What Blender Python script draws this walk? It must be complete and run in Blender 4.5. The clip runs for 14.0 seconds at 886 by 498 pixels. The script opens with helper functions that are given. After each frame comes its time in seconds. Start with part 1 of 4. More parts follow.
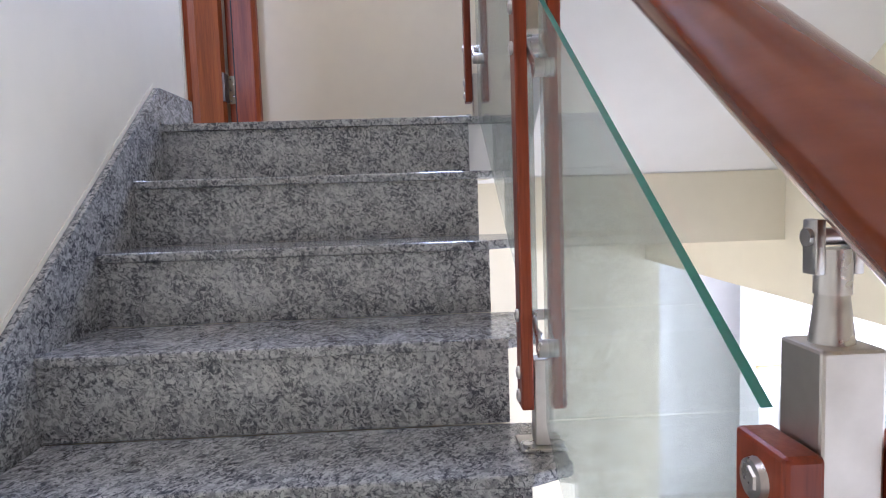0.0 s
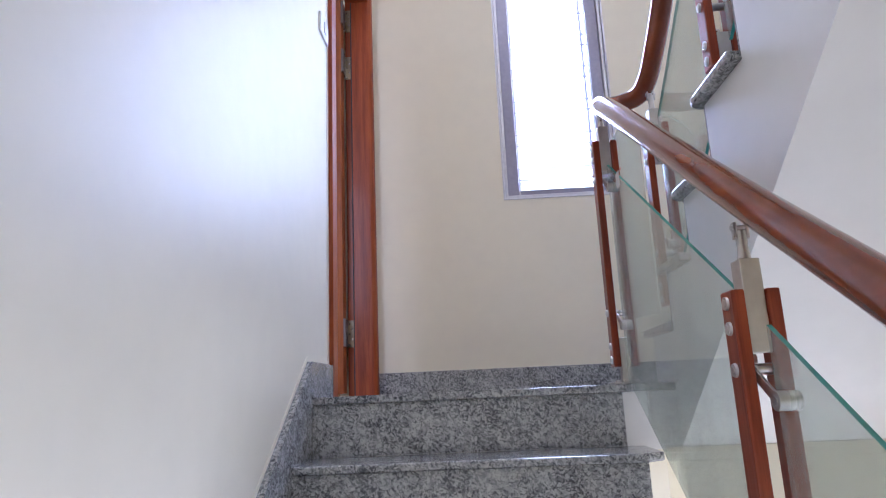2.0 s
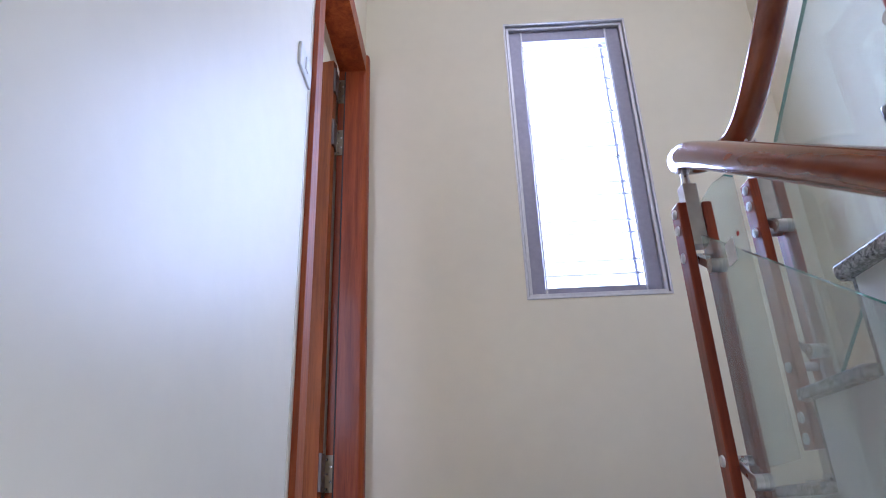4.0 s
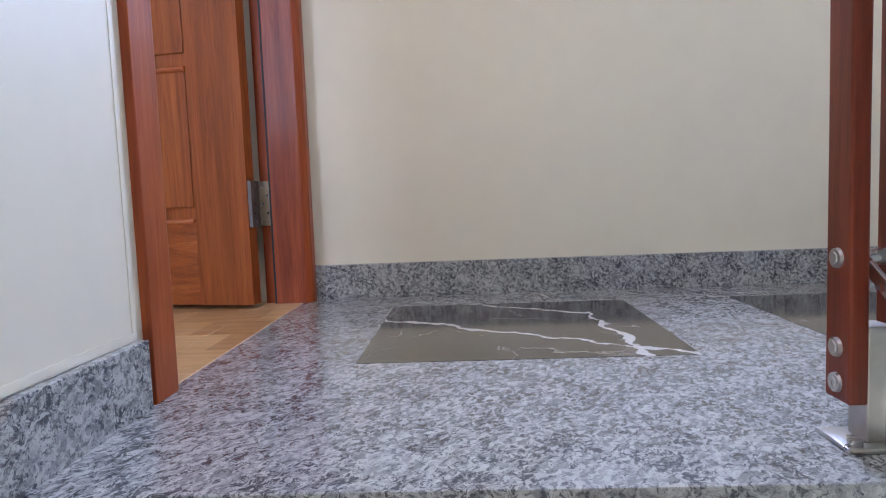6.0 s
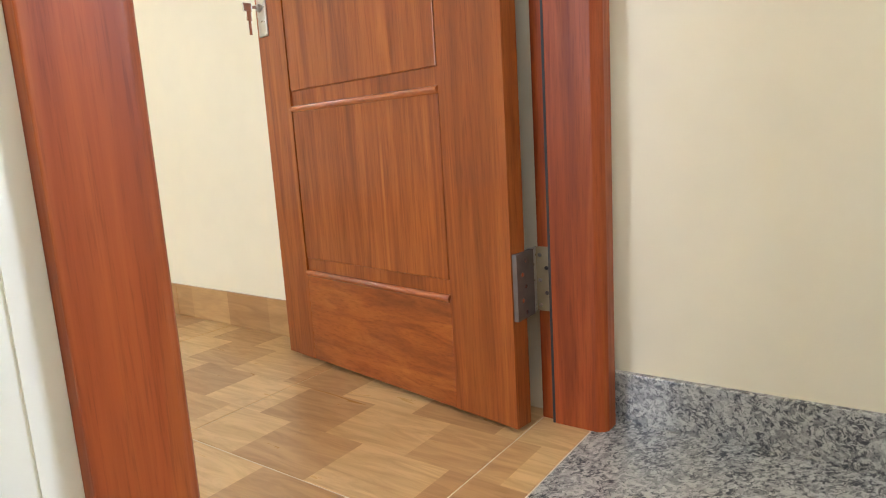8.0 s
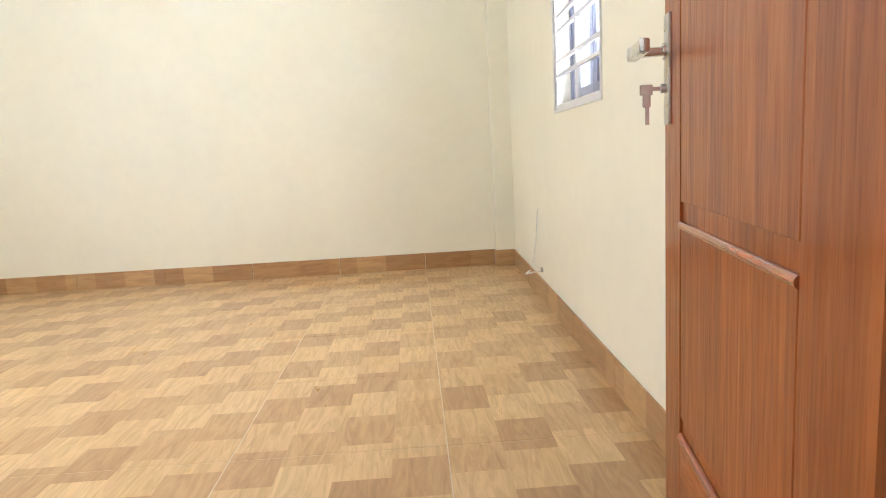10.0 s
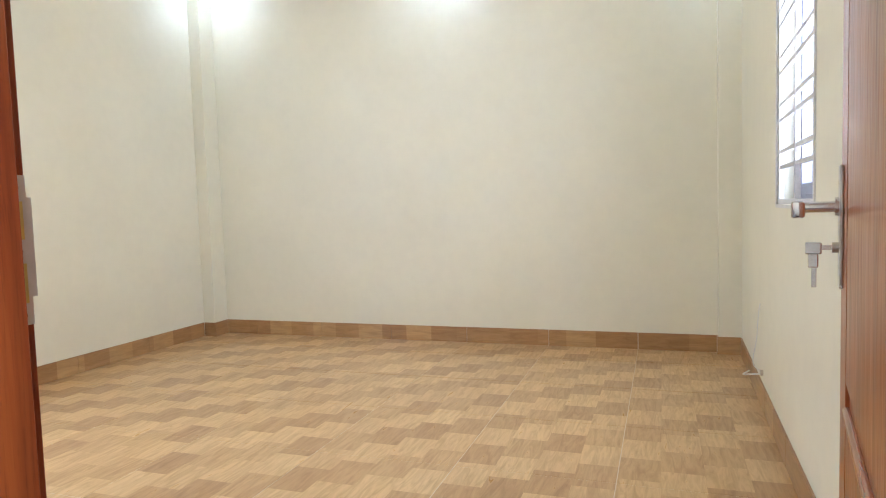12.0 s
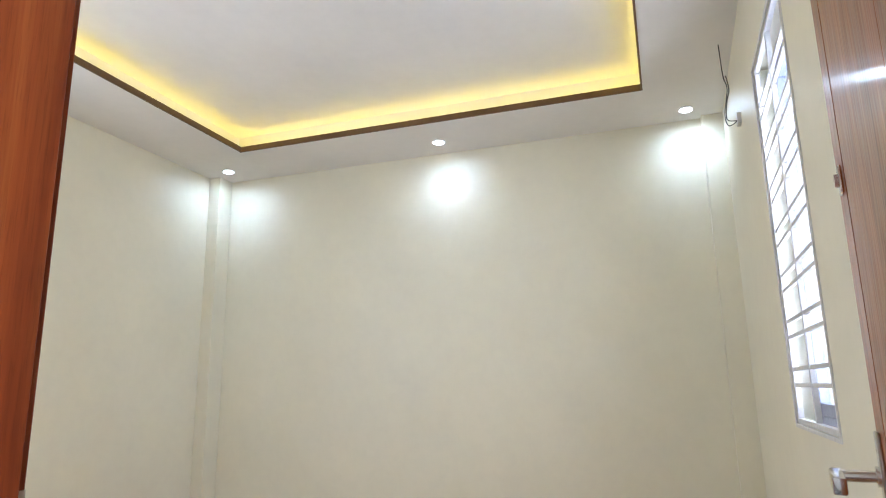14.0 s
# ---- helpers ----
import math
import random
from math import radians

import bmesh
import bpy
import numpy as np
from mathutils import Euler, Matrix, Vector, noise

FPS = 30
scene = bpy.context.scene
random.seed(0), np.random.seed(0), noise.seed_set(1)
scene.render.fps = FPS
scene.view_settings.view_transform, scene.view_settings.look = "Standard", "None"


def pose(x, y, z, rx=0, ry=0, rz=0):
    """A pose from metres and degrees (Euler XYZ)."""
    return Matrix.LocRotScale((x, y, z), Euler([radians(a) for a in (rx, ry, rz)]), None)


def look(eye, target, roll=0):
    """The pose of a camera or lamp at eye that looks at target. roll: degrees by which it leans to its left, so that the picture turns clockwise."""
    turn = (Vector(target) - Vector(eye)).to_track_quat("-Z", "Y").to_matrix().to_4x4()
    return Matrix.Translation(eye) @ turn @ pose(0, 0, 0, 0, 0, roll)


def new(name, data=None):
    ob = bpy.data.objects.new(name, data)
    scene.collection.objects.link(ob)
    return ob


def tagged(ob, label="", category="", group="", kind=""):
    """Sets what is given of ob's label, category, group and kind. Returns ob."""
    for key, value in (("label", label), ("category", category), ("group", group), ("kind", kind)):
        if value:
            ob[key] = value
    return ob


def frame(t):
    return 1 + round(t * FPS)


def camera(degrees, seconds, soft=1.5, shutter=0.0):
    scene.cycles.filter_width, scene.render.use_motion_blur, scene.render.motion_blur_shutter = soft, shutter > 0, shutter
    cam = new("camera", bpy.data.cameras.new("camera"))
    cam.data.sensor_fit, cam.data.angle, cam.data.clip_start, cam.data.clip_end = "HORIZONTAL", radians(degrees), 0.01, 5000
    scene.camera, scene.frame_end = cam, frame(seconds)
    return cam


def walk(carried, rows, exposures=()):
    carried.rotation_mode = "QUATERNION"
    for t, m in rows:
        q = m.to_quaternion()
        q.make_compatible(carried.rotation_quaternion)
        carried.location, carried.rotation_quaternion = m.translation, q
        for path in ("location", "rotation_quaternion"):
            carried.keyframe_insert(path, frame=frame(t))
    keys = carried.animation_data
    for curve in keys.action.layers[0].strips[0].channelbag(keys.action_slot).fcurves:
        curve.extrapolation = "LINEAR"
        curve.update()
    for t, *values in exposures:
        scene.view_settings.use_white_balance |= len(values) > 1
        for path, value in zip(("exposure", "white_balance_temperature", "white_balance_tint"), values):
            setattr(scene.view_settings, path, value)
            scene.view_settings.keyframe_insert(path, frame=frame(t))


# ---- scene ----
cam = camera(69.4, 14.0, soft=1.1)
PATH = [
    (0, (0.717, -1.866, -0.22), (0.809, 0.125, -0.394), -1.9),
    (0.5, (0.595, -1.863, -0.127), (0.61, 0.135, -0.216), -2.1),
    (1, (0.524, -1.872, -0.073), (0.485, 0.126, 0.004), -2.5),
    (1.5, (0.503, -1.859, -0.039), (0.422, 0.122, 0.219), -2.5),
    (2, (0.48, -1.842, -0.001), (0.403, 0.108, 0.436), -2.5),
    (4.5, (0.395, -1.025, 0.162), (0.354, 0.812, 0.952), -2.1),
    (5, (0.434, -0.884, 0.197), (0.374, 1.064, 0.646), -1.9),
    (5.5, (0.462, -0.759, 0.216), (0.388, 1.235, 0.349), -1.7),
    (6, (0.489, -0.615, 0.293), (0.401, 1.376, 0.128), -2.2),
    (6.5, (0.535, -0.444, 0.34), (0.384, 1.531, 0.065), -2.4),
    (7, (0.544, -0.245, 0.422), (0.114, 1.681, 0.095), -2.9),
    (7.5, (0.465, -0.084, 0.525), (-0.296, 1.733, 0.179), -3.0),
    (8, (0.461, 0.109, 0.573), (-0.695, 1.705, 0.234), -3.5),
    (8.5, (0.402, 0.26, 0.661), (-1.102, 1.533, 0.318), -3.8),
    (11, (0.371, 0.936, 0.906), (-1.545, 0.439, 0.62), -2.1),
    (11.5, (0.369, 0.951, 0.963), (-1.511, 0.325, 0.694), -1.9),
    (12, (0.369, 0.958, 1.017), (-1.518, 0.308, 0.887), -1.8),
    (12.5, (0.36, 0.961, 1.059), (-1.529, 0.305, 1.105), -1.8),
    (13, (0.362, 0.951, 1.09), (-1.518, 0.304, 1.304), -1.65),
    (13.5, (0.364, 0.942, 1.112), (-1.502, 0.304, 1.444), -1.1),
    (14, (0.367, 0.932, 1.15), (-1.484, 0.302, 1.572), -0.95),
]
EXPOSURE = [(0.0, 0.12, 5230, 26), (0.5, 0.32, 5190, 26), (1.0, 0.32, 5150, 26), (1.5, 0.17, 5110, 26), (2.0, 0.07, 5080, 26), (4.5, -0.10, 5020, 24), (5.0, 0.02, 5080, 24), (6.5, 0.4, 5220, 19), (8.5, 0.82, 6000, 11), (11.0, 0.46, 5500, 15), (12.5, 0.13, 5480, 13), (14.0, -0.08, 5430, 13)]
walk(cam, [(t, look(eye, target, roll)) for t, eye, target, roll in PATH], EXPOSURE)

# ---- light ----
world = bpy.data.worlds.new("sky")
scene.world = world
world.use_nodes = True
wn = world.node_tree
sky = wn.nodes.new("ShaderNodeTexSky")
sky.sky_type = 'NISHITA'
sky.sun_disc = False
sky.sun_elevation = radians(55)
sky.sun_rotation = radians(180)
wn.links.new(sky.outputs[0], wn.nodes["Background"].inputs[0])
wn.nodes["Background"].inputs[1].default_value = 0.15


def lamp(name, kind, m, energy, color=(1, 1, 1), **settings):
    data = bpy.data.lights.new(name, kind)
    data.energy, data.color = energy, color
    ob = new(name, data)
    ob.matrix_world = m
    if kind == 'AREA':
        data.shape = 'RECTANGLE'
        data.size, data.size_y = settings["size"]
    if kind == 'SPOT':
        data.spot_size, data.spot_blend, data.shadow_soft_size = radians(settings["angle"]), 1.0, 0.03
    if kind == 'SUN':
        data.angle = radians(settings["angle"])
    return ob


lamp("sun", 'SUN', look((0, -3, 8), (0, 1.5, 0)), 1.2, (1, 0.96, 0.9), angle=12)
LANDING_DAY = 54
ROOM_DAY = 48
lamp("landing_window_light", 'AREA', pose(0.965, 1.42, 1.64, -90, 0, 0), LANDING_DAY, (0.70, 0.80, 1.0), size=(0.44, 1.3))
lamp("room_window_light", 'AREA', pose(-2.18, 1.60, 1.74, -90, 0, 0), ROOM_DAY, (0.96, 0.98, 1.0), size=(0.62, 1.4))
# added fill for the room, from an unseen opening in the side wall
lamp("front_fill_light", 'AREA', pose(-1.0, -2.69, 1.6, 90, 0, 0), 36, (0.96, 0.98, 1.0), size=(1.2, 1.4))
# added fill, out of view, that brightens the lower room and the soffit
lamp("lower_fill_light", 'AREA', pose(5.7, 0.6, -1.5, 0, 90, 0), 345, (0.98, 0.99, 0.97), size=(1.6, 3.0))
# added fill hung under the closed stairwell ceiling
lamp("shaft_fill_light", 'AREA', pose(1.0, -2.0, 4.55, 0, 0, 0), 38, (1.0, 0.94, 0.86), size=(1.5, 2.0))

# ---- materials ----
M = {}


def material(name, rough=0.5, metal=0.0, coat=0.0):
    m = bpy.data.materials.new(name)
    m.use_nodes = True
    t = m.node_tree
    b = t.nodes["Principled BSDF"]
    b.inputs["Roughness"].default_value = rough
    b.inputs["Metallic"].default_value = metal
    b.inputs["Coat Weight"].default_value = coat
    b.inputs["Coat Roughness"].default_value = 0.12
    M[name] = m
    return m, t, b


def node(t, kind, **inputs):
    n = t.nodes.new(kind)
    for key, value in inputs.items():
        n.inputs[key.replace("_", " ")].default_value = value
    return n


def coords(t, scale=(1, 1, 1), rot=(0, 0, 0)):
    g = t.nodes.new("ShaderNodeNewGeometry")
    mp = t.nodes.new("ShaderNodeMapping")
    mp.inputs["Scale"].default_value = scale
    mp.inputs["Rotation"].default_value = rot
    t.links.new(g.outputs["Position"], mp.inputs["Vector"])
    return mp.outputs[0]


def ramp(t, source, stops):
    r = t.nodes.new("ShaderNodeValToRGB")
    while len(r.color_ramp.elements) < len(stops):
        r.color_ramp.elements.new(0.5)
    for e, (p, c) in zip(r.color_ramp.elements, stops):
        e.position = p
        e.color = (*c, 1) if len(c) == 3 else c
    t.links.new(source, r.inputs[0])
    return r.outputs[0]


def mix(t, kind, fac, a, b):
    n = t.nodes.new("ShaderNodeMix")
    n.data_type = 'RGBA'
    n.blend_type = kind
    for socket, value in ((n.inputs[0], fac), (n.inputs[6], a), (n.inputs[7], b)):
        if hasattr(value, "links"):
            t.links.new(value, socket)
        else:
            socket.default_value = value if not isinstance(value, tuple) else (*value, 1)[:4]
    return n.outputs[2]


def math_node(t, op, a, b=0.0):
    n = t.nodes.new("ShaderNodeMath")
    n.operation = op
    for i, v in enumerate((a, b)):
        if hasattr(v, "links"):
            t.links.new(v, n.inputs[i])
        else:
            n.inputs[i].default_value = v
    return n.outputs[0]


def bump(t, b, source, strength, distance=0.002):
    n = t.nodes.new("ShaderNodeBump")
    n.inputs["Strength"].default_value = strength
    n.inputs["Distance"].default_value = distance
    t.links.new(source, n.inputs["Height"])
    t.links.new(n.outputs[0], b.inputs["Normal"])


def noise_tex(t, vec, scale, detail=4, rough=0.5, dist=0.0):
    n = node(t, "ShaderNodeTexNoise", Scale=scale, Detail=detail, Roughness=rough, Distortion=dist)
    t.links.new(vec, n.inputs["Vector"])
    return n


def paint(name, color, rough, spots=0.05):
    m, t, b = material(name, rough)
    v = coords(t)
    big = noise_tex(t, v, 1.3, 4).outputs[0]
    fine = noise_tex(t, v, 160, 3).outputs[0]
    mid = noise_tex(t, v, 14, 4).outputs[0]
    lo = tuple(c * (1 - spots) for c in color)
    hi = tuple(min(1, c * (1 + spots * 0.5)) for c in color)
    col = ramp(t, big, [(0.3, lo), (0.7, hi)])
    t.links.new(mix(t, 'MULTIPLY', 0.06, col, ramp(t, mid, [(0.35, (0.7, 0.7, 0.7)), (0.6, (1, 1, 1))])), b.inputs["Base Color"])
    h = math_node(t, 'ADD', math_node(t, 'MULTIPLY', mid, 1.5), math_node(t, 'MULTIPLY', fine, 0.35))
    bump(t, b, h, 0.10, 0.002)
    return m


paint("cream_paint", (0.83, 0.77, 0.61), 0.46)
paint("white_paint", (0.82, 0.81, 0.78), 0.5)
paint("room_paint", (0.83, 0.79, 0.635), 0.45)
paint("ceiling_paint", (0.82, 0.80, 0.77), 0.6)


def granite(name, dark, mid, light, rough, scale=1.0):
    m, t, b = material(name, rough, 0, 0.3)
    v = coords(t, (1, 1, 1), (0.4, 0.3, 0.6))
    warp = noise_tex(t, v, 30 * scale, 3)
    w = mix(t, 'LINEAR_LIGHT', 0.012, v, warp.outputs[1])
    st = node(t, "ShaderNodeMapping")
    st.inputs["Scale"].default_value = (1.5, 0.75, 1.3)
    st.inputs["Rotation"].default_value = (0.2, 0.5, 0.7)
    t.links.new(w, st.inputs[0])
    vc = node(t, "ShaderNodeTexVoronoi", Scale=70 * scale)
    t.links.new(st.outputs[0], vc.inputs["Vector"])
    shade = t.nodes.new("ShaderNodeSeparateColor")
    t.links.new(vc.outputs["Color"], shade.inputs[0])
    soft = noise_tex(t, st.outputs[0], 34 * scale, 5, 0.6).outputs[0]
    tone = math_node(t, 'ADD', math_node(t, 'MULTIPLY', shade.outputs[0], 0.35), math_node(t, 'MULTIPLY', soft, 0.75))
    base = ramp(t, tone, [(0.38, mid), (0.62, light), (0.85, tuple(min(1, c * 1.2) for c in light))])
    n1 = noise_tex(t, st.outputs[0], 64 * scale, 8, 0.72, 0.6).outputs[0]
    patch = noise_tex(t, v, 11 * scale, 3).outputs[0]
    thr = math_node(t, 'ADD', n1, math_node(t, 'MULTIPLY', math_node(t, 'SUBTRACT', patch, 0.5), 0.28))
    streak = ramp(t, thr, [(0.42, (1, 1, 1)), (0.495, (0, 0, 0))])
    col = mix(t, 'MIX', math_node(t, 'MULTIPLY', streak, 0.92), base, dark)
    fleck = ramp(t, noise_tex(t, v, 190 * scale, 3).outputs[0], [(0.58, (0, 0, 0)), (0.68, (1, 1, 1))])
    col = mix(t, 'MIX', math_node(t, 'MULTIPLY', fleck, 0.5), col, dark)
    t.links.new(col, b.inputs["Base Color"])
    bump(t, b, n1, 0.02, 0.001)
    return m


granite("granite", (0.052, 0.055, 0.066), (0.23, 0.235, 0.235), (0.46, 0.46, 0.445), 0.17, 1.65)


def wood(name, dark, mid, light, along=2, rough=0.32, coat=0.3, grain=1.0, band=0.55, fine=1.0):
    m, t, b = material(name, rough, 0, coat)
    b.inputs["Specular IOR Level"].default_value = 0.34
    sc = [26 * grain, 26 * grain, 26 * grain]
    sc[along] = 1.3 * grain
    v = coords(t, tuple(sc))
    inf = t.nodes.new("ShaderNodeObjectInfo")
    shift = t.nodes.new("ShaderNodeVectorMath")
    shift.operation = 'MULTIPLY_ADD'
    t.links.new(inf.outputs["Random"], shift.inputs[0])
    shift.inputs[1].default_value = (7, 11, 5)
    t.links.new(v, shift.inputs[2])
    n1 = noise_tex(t, shift.outputs[0], 1.0, 5, 0.6, 1.2).outputs[0]
    n2 = noise_tex(t, shift.outputs[0], 5.5, 4, 0.6).outputs[0]
    n3 = noise_tex(t, shift.outputs[0], 0.42, 3, 0.5, 0.6).outputs[0]
    pore = noise_tex(t, shift.outputs[0], 11.0, 3, 0.7).outputs[0]
    col = ramp(t, n1, [(0.25, dark), (0.5, mid), (0.75, light)])
    col = mix(t, 'MULTIPLY', 0.3 * fine, col, ramp(t, n2, [(0.35, (0.55, 0.48, 0.42)), (0.6, (1, 1, 1))]))
    col = mix(t, 'MULTIPLY', band, col, ramp(t, n3, [(0.36, (0.50, 0.42, 0.36)), (0.52, (0.95, 0.95, 0.95)), (0.66, (1.15, 1.25, 1.2))]))
    col = mix(t, 'MULTIPLY', 0.3 * fine, col, ramp(t, pore, [(0.34, (0.5, 0.42, 0.36)), (0.46, (1, 1, 1))]))
    t.links.new(col, b.inputs["Base Color"])
    if along != 1:
        t.links.new(ramp(t, n2, [(0.3, (rough + 0.12,) * 3), (0.7, (rough - 0.04,) * 3)]), b.inputs["Roughness"])
        bump(t, b, n2, 0.05, 0.001)
    return m


wood("door_wood", (0.18, 0.038, 0.008), (0.325, 0.084, 0.015), (0.43, 0.133, 0.026), 2, 0.34, 0.35)
wood("door_wood_across", (0.18, 0.038, 0.008), (0.325, 0.084, 0.015), (0.43, 0.133, 0.026), 0, 0.34, 0.35)
wood("moulding_wood", (0.28, 0.065, 0.02), (0.38, 0.10, 0.03), (0.46, 0.14, 0.045), 0, 0.16, 1.0)
wood("frame_wood", (0.22, 0.034, 0.007), (0.35, 0.068, 0.012), (0.45, 0.115, 0.022), 2, 0.40, 0.10)
wood("rail_wood", (0.17, 0.034, 0.009), (0.22, 0.047, 0.012), (0.28, 0.066, 0.018), 1, 0.2, 0.7, 0.5, 0.25, 0.15)
wood("slat_wood", (0.18, 0.028, 0.009), (0.29, 0.048, 0.014), (0.36, 0.074, 0.022), 2, 0.32, 0.2)


def parquet(name):
    m, t, b = material(name, 0.30, 0, 0.2)
    g = t.nodes.new("ShaderNodeNewGeometry")
    s = t.nodes.new("ShaderNodeSeparateXYZ")
    t.links.new(g.outputs["Position"], s.inputs[0])
    strip = 0.154
    y = math_node(t, 'DIVIDE', math_node(t, 'SUBTRACT', s.outputs[1], 0.175 - 6.16), strip)
    col = math_node(t, 'FLOOR', y)
    x = math_node(t, 'ADD', math_node(t, 'DIVIDE', math_node(t, 'ADD', s.outputs[0], 10.0), 0.205), math_node(t, 'MULTIPLY', col, 0.5))
    row = math_node(t, 'FLOOR', x)
    k = math_node(t, 'MODULO', row, 2.0)
    v = t.nodes.new("ShaderNodeCombineXYZ")
    t.links.new(col, v.inputs[0])
    t.links.new(row, v.inputs[1])
    wn2 = t.nodes.new("ShaderNodeTexWhiteNoise")
    t.links.new(v.outputs[0], wn2.inputs["Vector"])
    is_dark = math_node(t, 'LESS_THAN', k, 0.5)
    tone = math_node(t, 'ADD', math_node(t, 'MULTIPLY', is_dark, 0.42), math_node(t, 'MULTIPLY', wn2.outputs[0], 0.34))
    base = ramp(t, tone, [(0.0, (0.69, 0.470, 0.225)), (0.3, (0.63, 0.412, 0.190)), (0.62, (0.50, 0.300, 0.130)), (0.95, (0.39, 0.217, 0.090))])
    sh = t.nodes.new("ShaderNodeVectorMath")
    sh.operation = 'MULTIPLY_ADD'
    t.links.new(wn2.outputs[1], sh.inputs[0])
    sh.inputs[1].default_value = (9, 9, 9)
    t.links.new(coords(t, (5, 34, 34)), sh.inputs[2])
    n1 = noise_tex(t, sh.outputs[0], 1.0, 6, 0.6, 1.5).outputs[0]
    grain = ramp(t, n1, [(0.3, (0.66, 0.60, 0.54)), (0.6, (1.0, 1.0, 1.0)), (0.8, (1.12, 1.1, 1.06))])
    t.links.new(mix(t, 'MULTIPLY', 0.8, base, grain), b.inputs["Base Color"])
    t.links.new(ramp(t, n1, [(0.3, (0.36,) * 3), (0.7, (0.27,) * 3)]), b.inputs["Roughness"])
    bump(t, b, n1, 0.04, 0.001)
    return m


parquet("parquet_tile")


def skirting_tile(name):
    m, t, b = material(name, 0.3, 0, 0.2)
    v = coords(t, (5, 5, 34))
    g = t.nodes.new("ShaderNodeNewGeometry")
    s = t.nodes.new("ShaderNodeSeparateXYZ")
    t.links.new(g.outputs["Position"], s.inputs[0])
    step = math_node(t, 'FLOOR', math_node(t, 'DIVIDE', math_node(t, 'ADD', math_node(t, 'ADD', s.outputs[0], s.outputs[1]), 9.0), 0.205))
    wn2 = t.nodes.new("ShaderNodeTexWhiteNoise")
    wn2.noise_dimensions = '1D'
    t.links.new(step, wn2.inputs["W"])
    base = ramp(t, wn2.outputs[0], [(0.2, (0.39, 0.215, 0.09)), (0.5, (0.45, 0.262, 0.112)), (0.8, (0.52, 0.322, 0.142))])
    n1 = noise_tex(t, v, 1.0, 5, 0.6, 1.0).outputs[0]
    t.links.new(mix(t, 'MULTIPLY', 0.7, base, ramp(t, n1, [(0.3, (0.65, 0.6, 0.55)), (0.65, (1.05, 1.05, 1.05))])), b.inputs["Base Color"])
    return m


skirting_tile("skirting_tile")


def marble(name):
    m, t, b = material(name, 0.10, 0, 0.4)
    v = coords(t, (1, 1, 1), (0, 0, 0.5))
    warp = noise_tex(t, v, 4.0, 5, 0.6)
    w = mix(t, 'LINEAR_LIGHT', 0.16, v, warp.outputs[1])
    col = ramp(t, noise_tex(t, v, 9, 5).outputs[0], [(0.3, (0.020, 0.016, 0.012)), (0.6, (0.050, 0.040, 0.030)), (0.8, (0.09, 0.072, 0.052))])
    for sc, width, amt, color in ((3.4, 0.005, 0.55, (0.62, 0.56, 0.48)), (6.0, 0.006, 0.4, (0.50, 0.43, 0.33)), (11.0, 0.008, 0.25, (0.40, 0.33, 0.24))):
        vo = node(t, "ShaderNodeTexVoronoi", Scale=sc)
        vo.feature = 'DISTANCE_TO_EDGE'
        t.links.new(w, vo.inputs["Vector"])
        keep = ramp(t, noise_tex(t, v, sc * 1.7, 3).outputs[0], [(0.40, (0, 0, 0)), (0.52, (1, 1, 1))])
        line = ramp(t, vo.outputs[0], [(0.0, (1, 1, 1)), (width * 2.2, (0, 0, 0))])
        f = math_node(t, 'MULTIPLY', math_node(t, 'MULTIPLY', line, keep), amt)
        col = mix(t, 'MIX', f, col, color)
    # long white veins running across the first tile
    s = t.nodes.new("ShaderNodeSeparateXYZ")
    g = t.nodes.new("ShaderNodeNewGeometry")
    t.links.new(g.outputs["Position"], s.inputs[0])
    wave = math_node(t, 'MULTIPLY', math_node(t, 'SUBTRACT', noise_tex(t, v, 9.0, 5, 0.6).outputs[0], 0.5), 0.10)
    swell = ramp(t, noise_tex(t, v, 13.0, 3).outputs[0], [(0.40, (0.25,) * 3), (0.62, (1, 1, 1))])
    for nx, ny, c, width, axis, lo, hi in ((0.541, 0.841, 0.910, 0.010, 0, 0.2, 0.90), (0.549, 0.836, 1.174, 0.008, 0, 0.48, 0.76), (0.99, 0.10, 0.845, 0.013, 1, 0.40, 0.93)):
        d = math_node(t, 'ADD', math_node(t, 'ADD', math_node(t, 'MULTIPLY', s.outputs[0], nx), math_node(t, 'MULTIPLY', s.outputs[1], ny)), wave)
        d = math_node(t, 'ABSOLUTE', math_node(t, 'SUBTRACT', d, c))
        edge_at = math_node(t, 'MULTIPLY', swell, width)
        inside = math_node(t, 'LESS_THAN', d, edge_at)
        reach = math_node(t, 'MULTIPLY', math_node(t, 'GREATER_THAN', s.outputs[axis], lo), math_node(t, 'LESS_THAN', s.outputs[axis], hi))
        col = mix(t, 'MIX', math_node(t, 'MULTIPLY', math_node(t, 'MULTIPLY', inside, reach), 0.85), col, (0.76, 0.73, 0.68))
    t.links.new(col, b.inputs["Base Color"])
    return m


marble("dark_marble")


def plain(name, color, rough, metal=0.0, coat=0.0, wear=0.12):
    m, t, b = material(name, rough, metal, coat)
    n = noise_tex(t, coords(t), 45, 4).outputs[0]
    t.links.new(ramp(t, n, [(0.3, tuple(c * (1 - wear) for c in color)), (0.7, color)]), b.inputs["Base Color"])
    t.links.new(ramp(t, n, [(0.3, (min(1, rough + 0.08),) * 3), (0.7, (rough,) * 3)]), b.inputs["Roughness"])
    return m


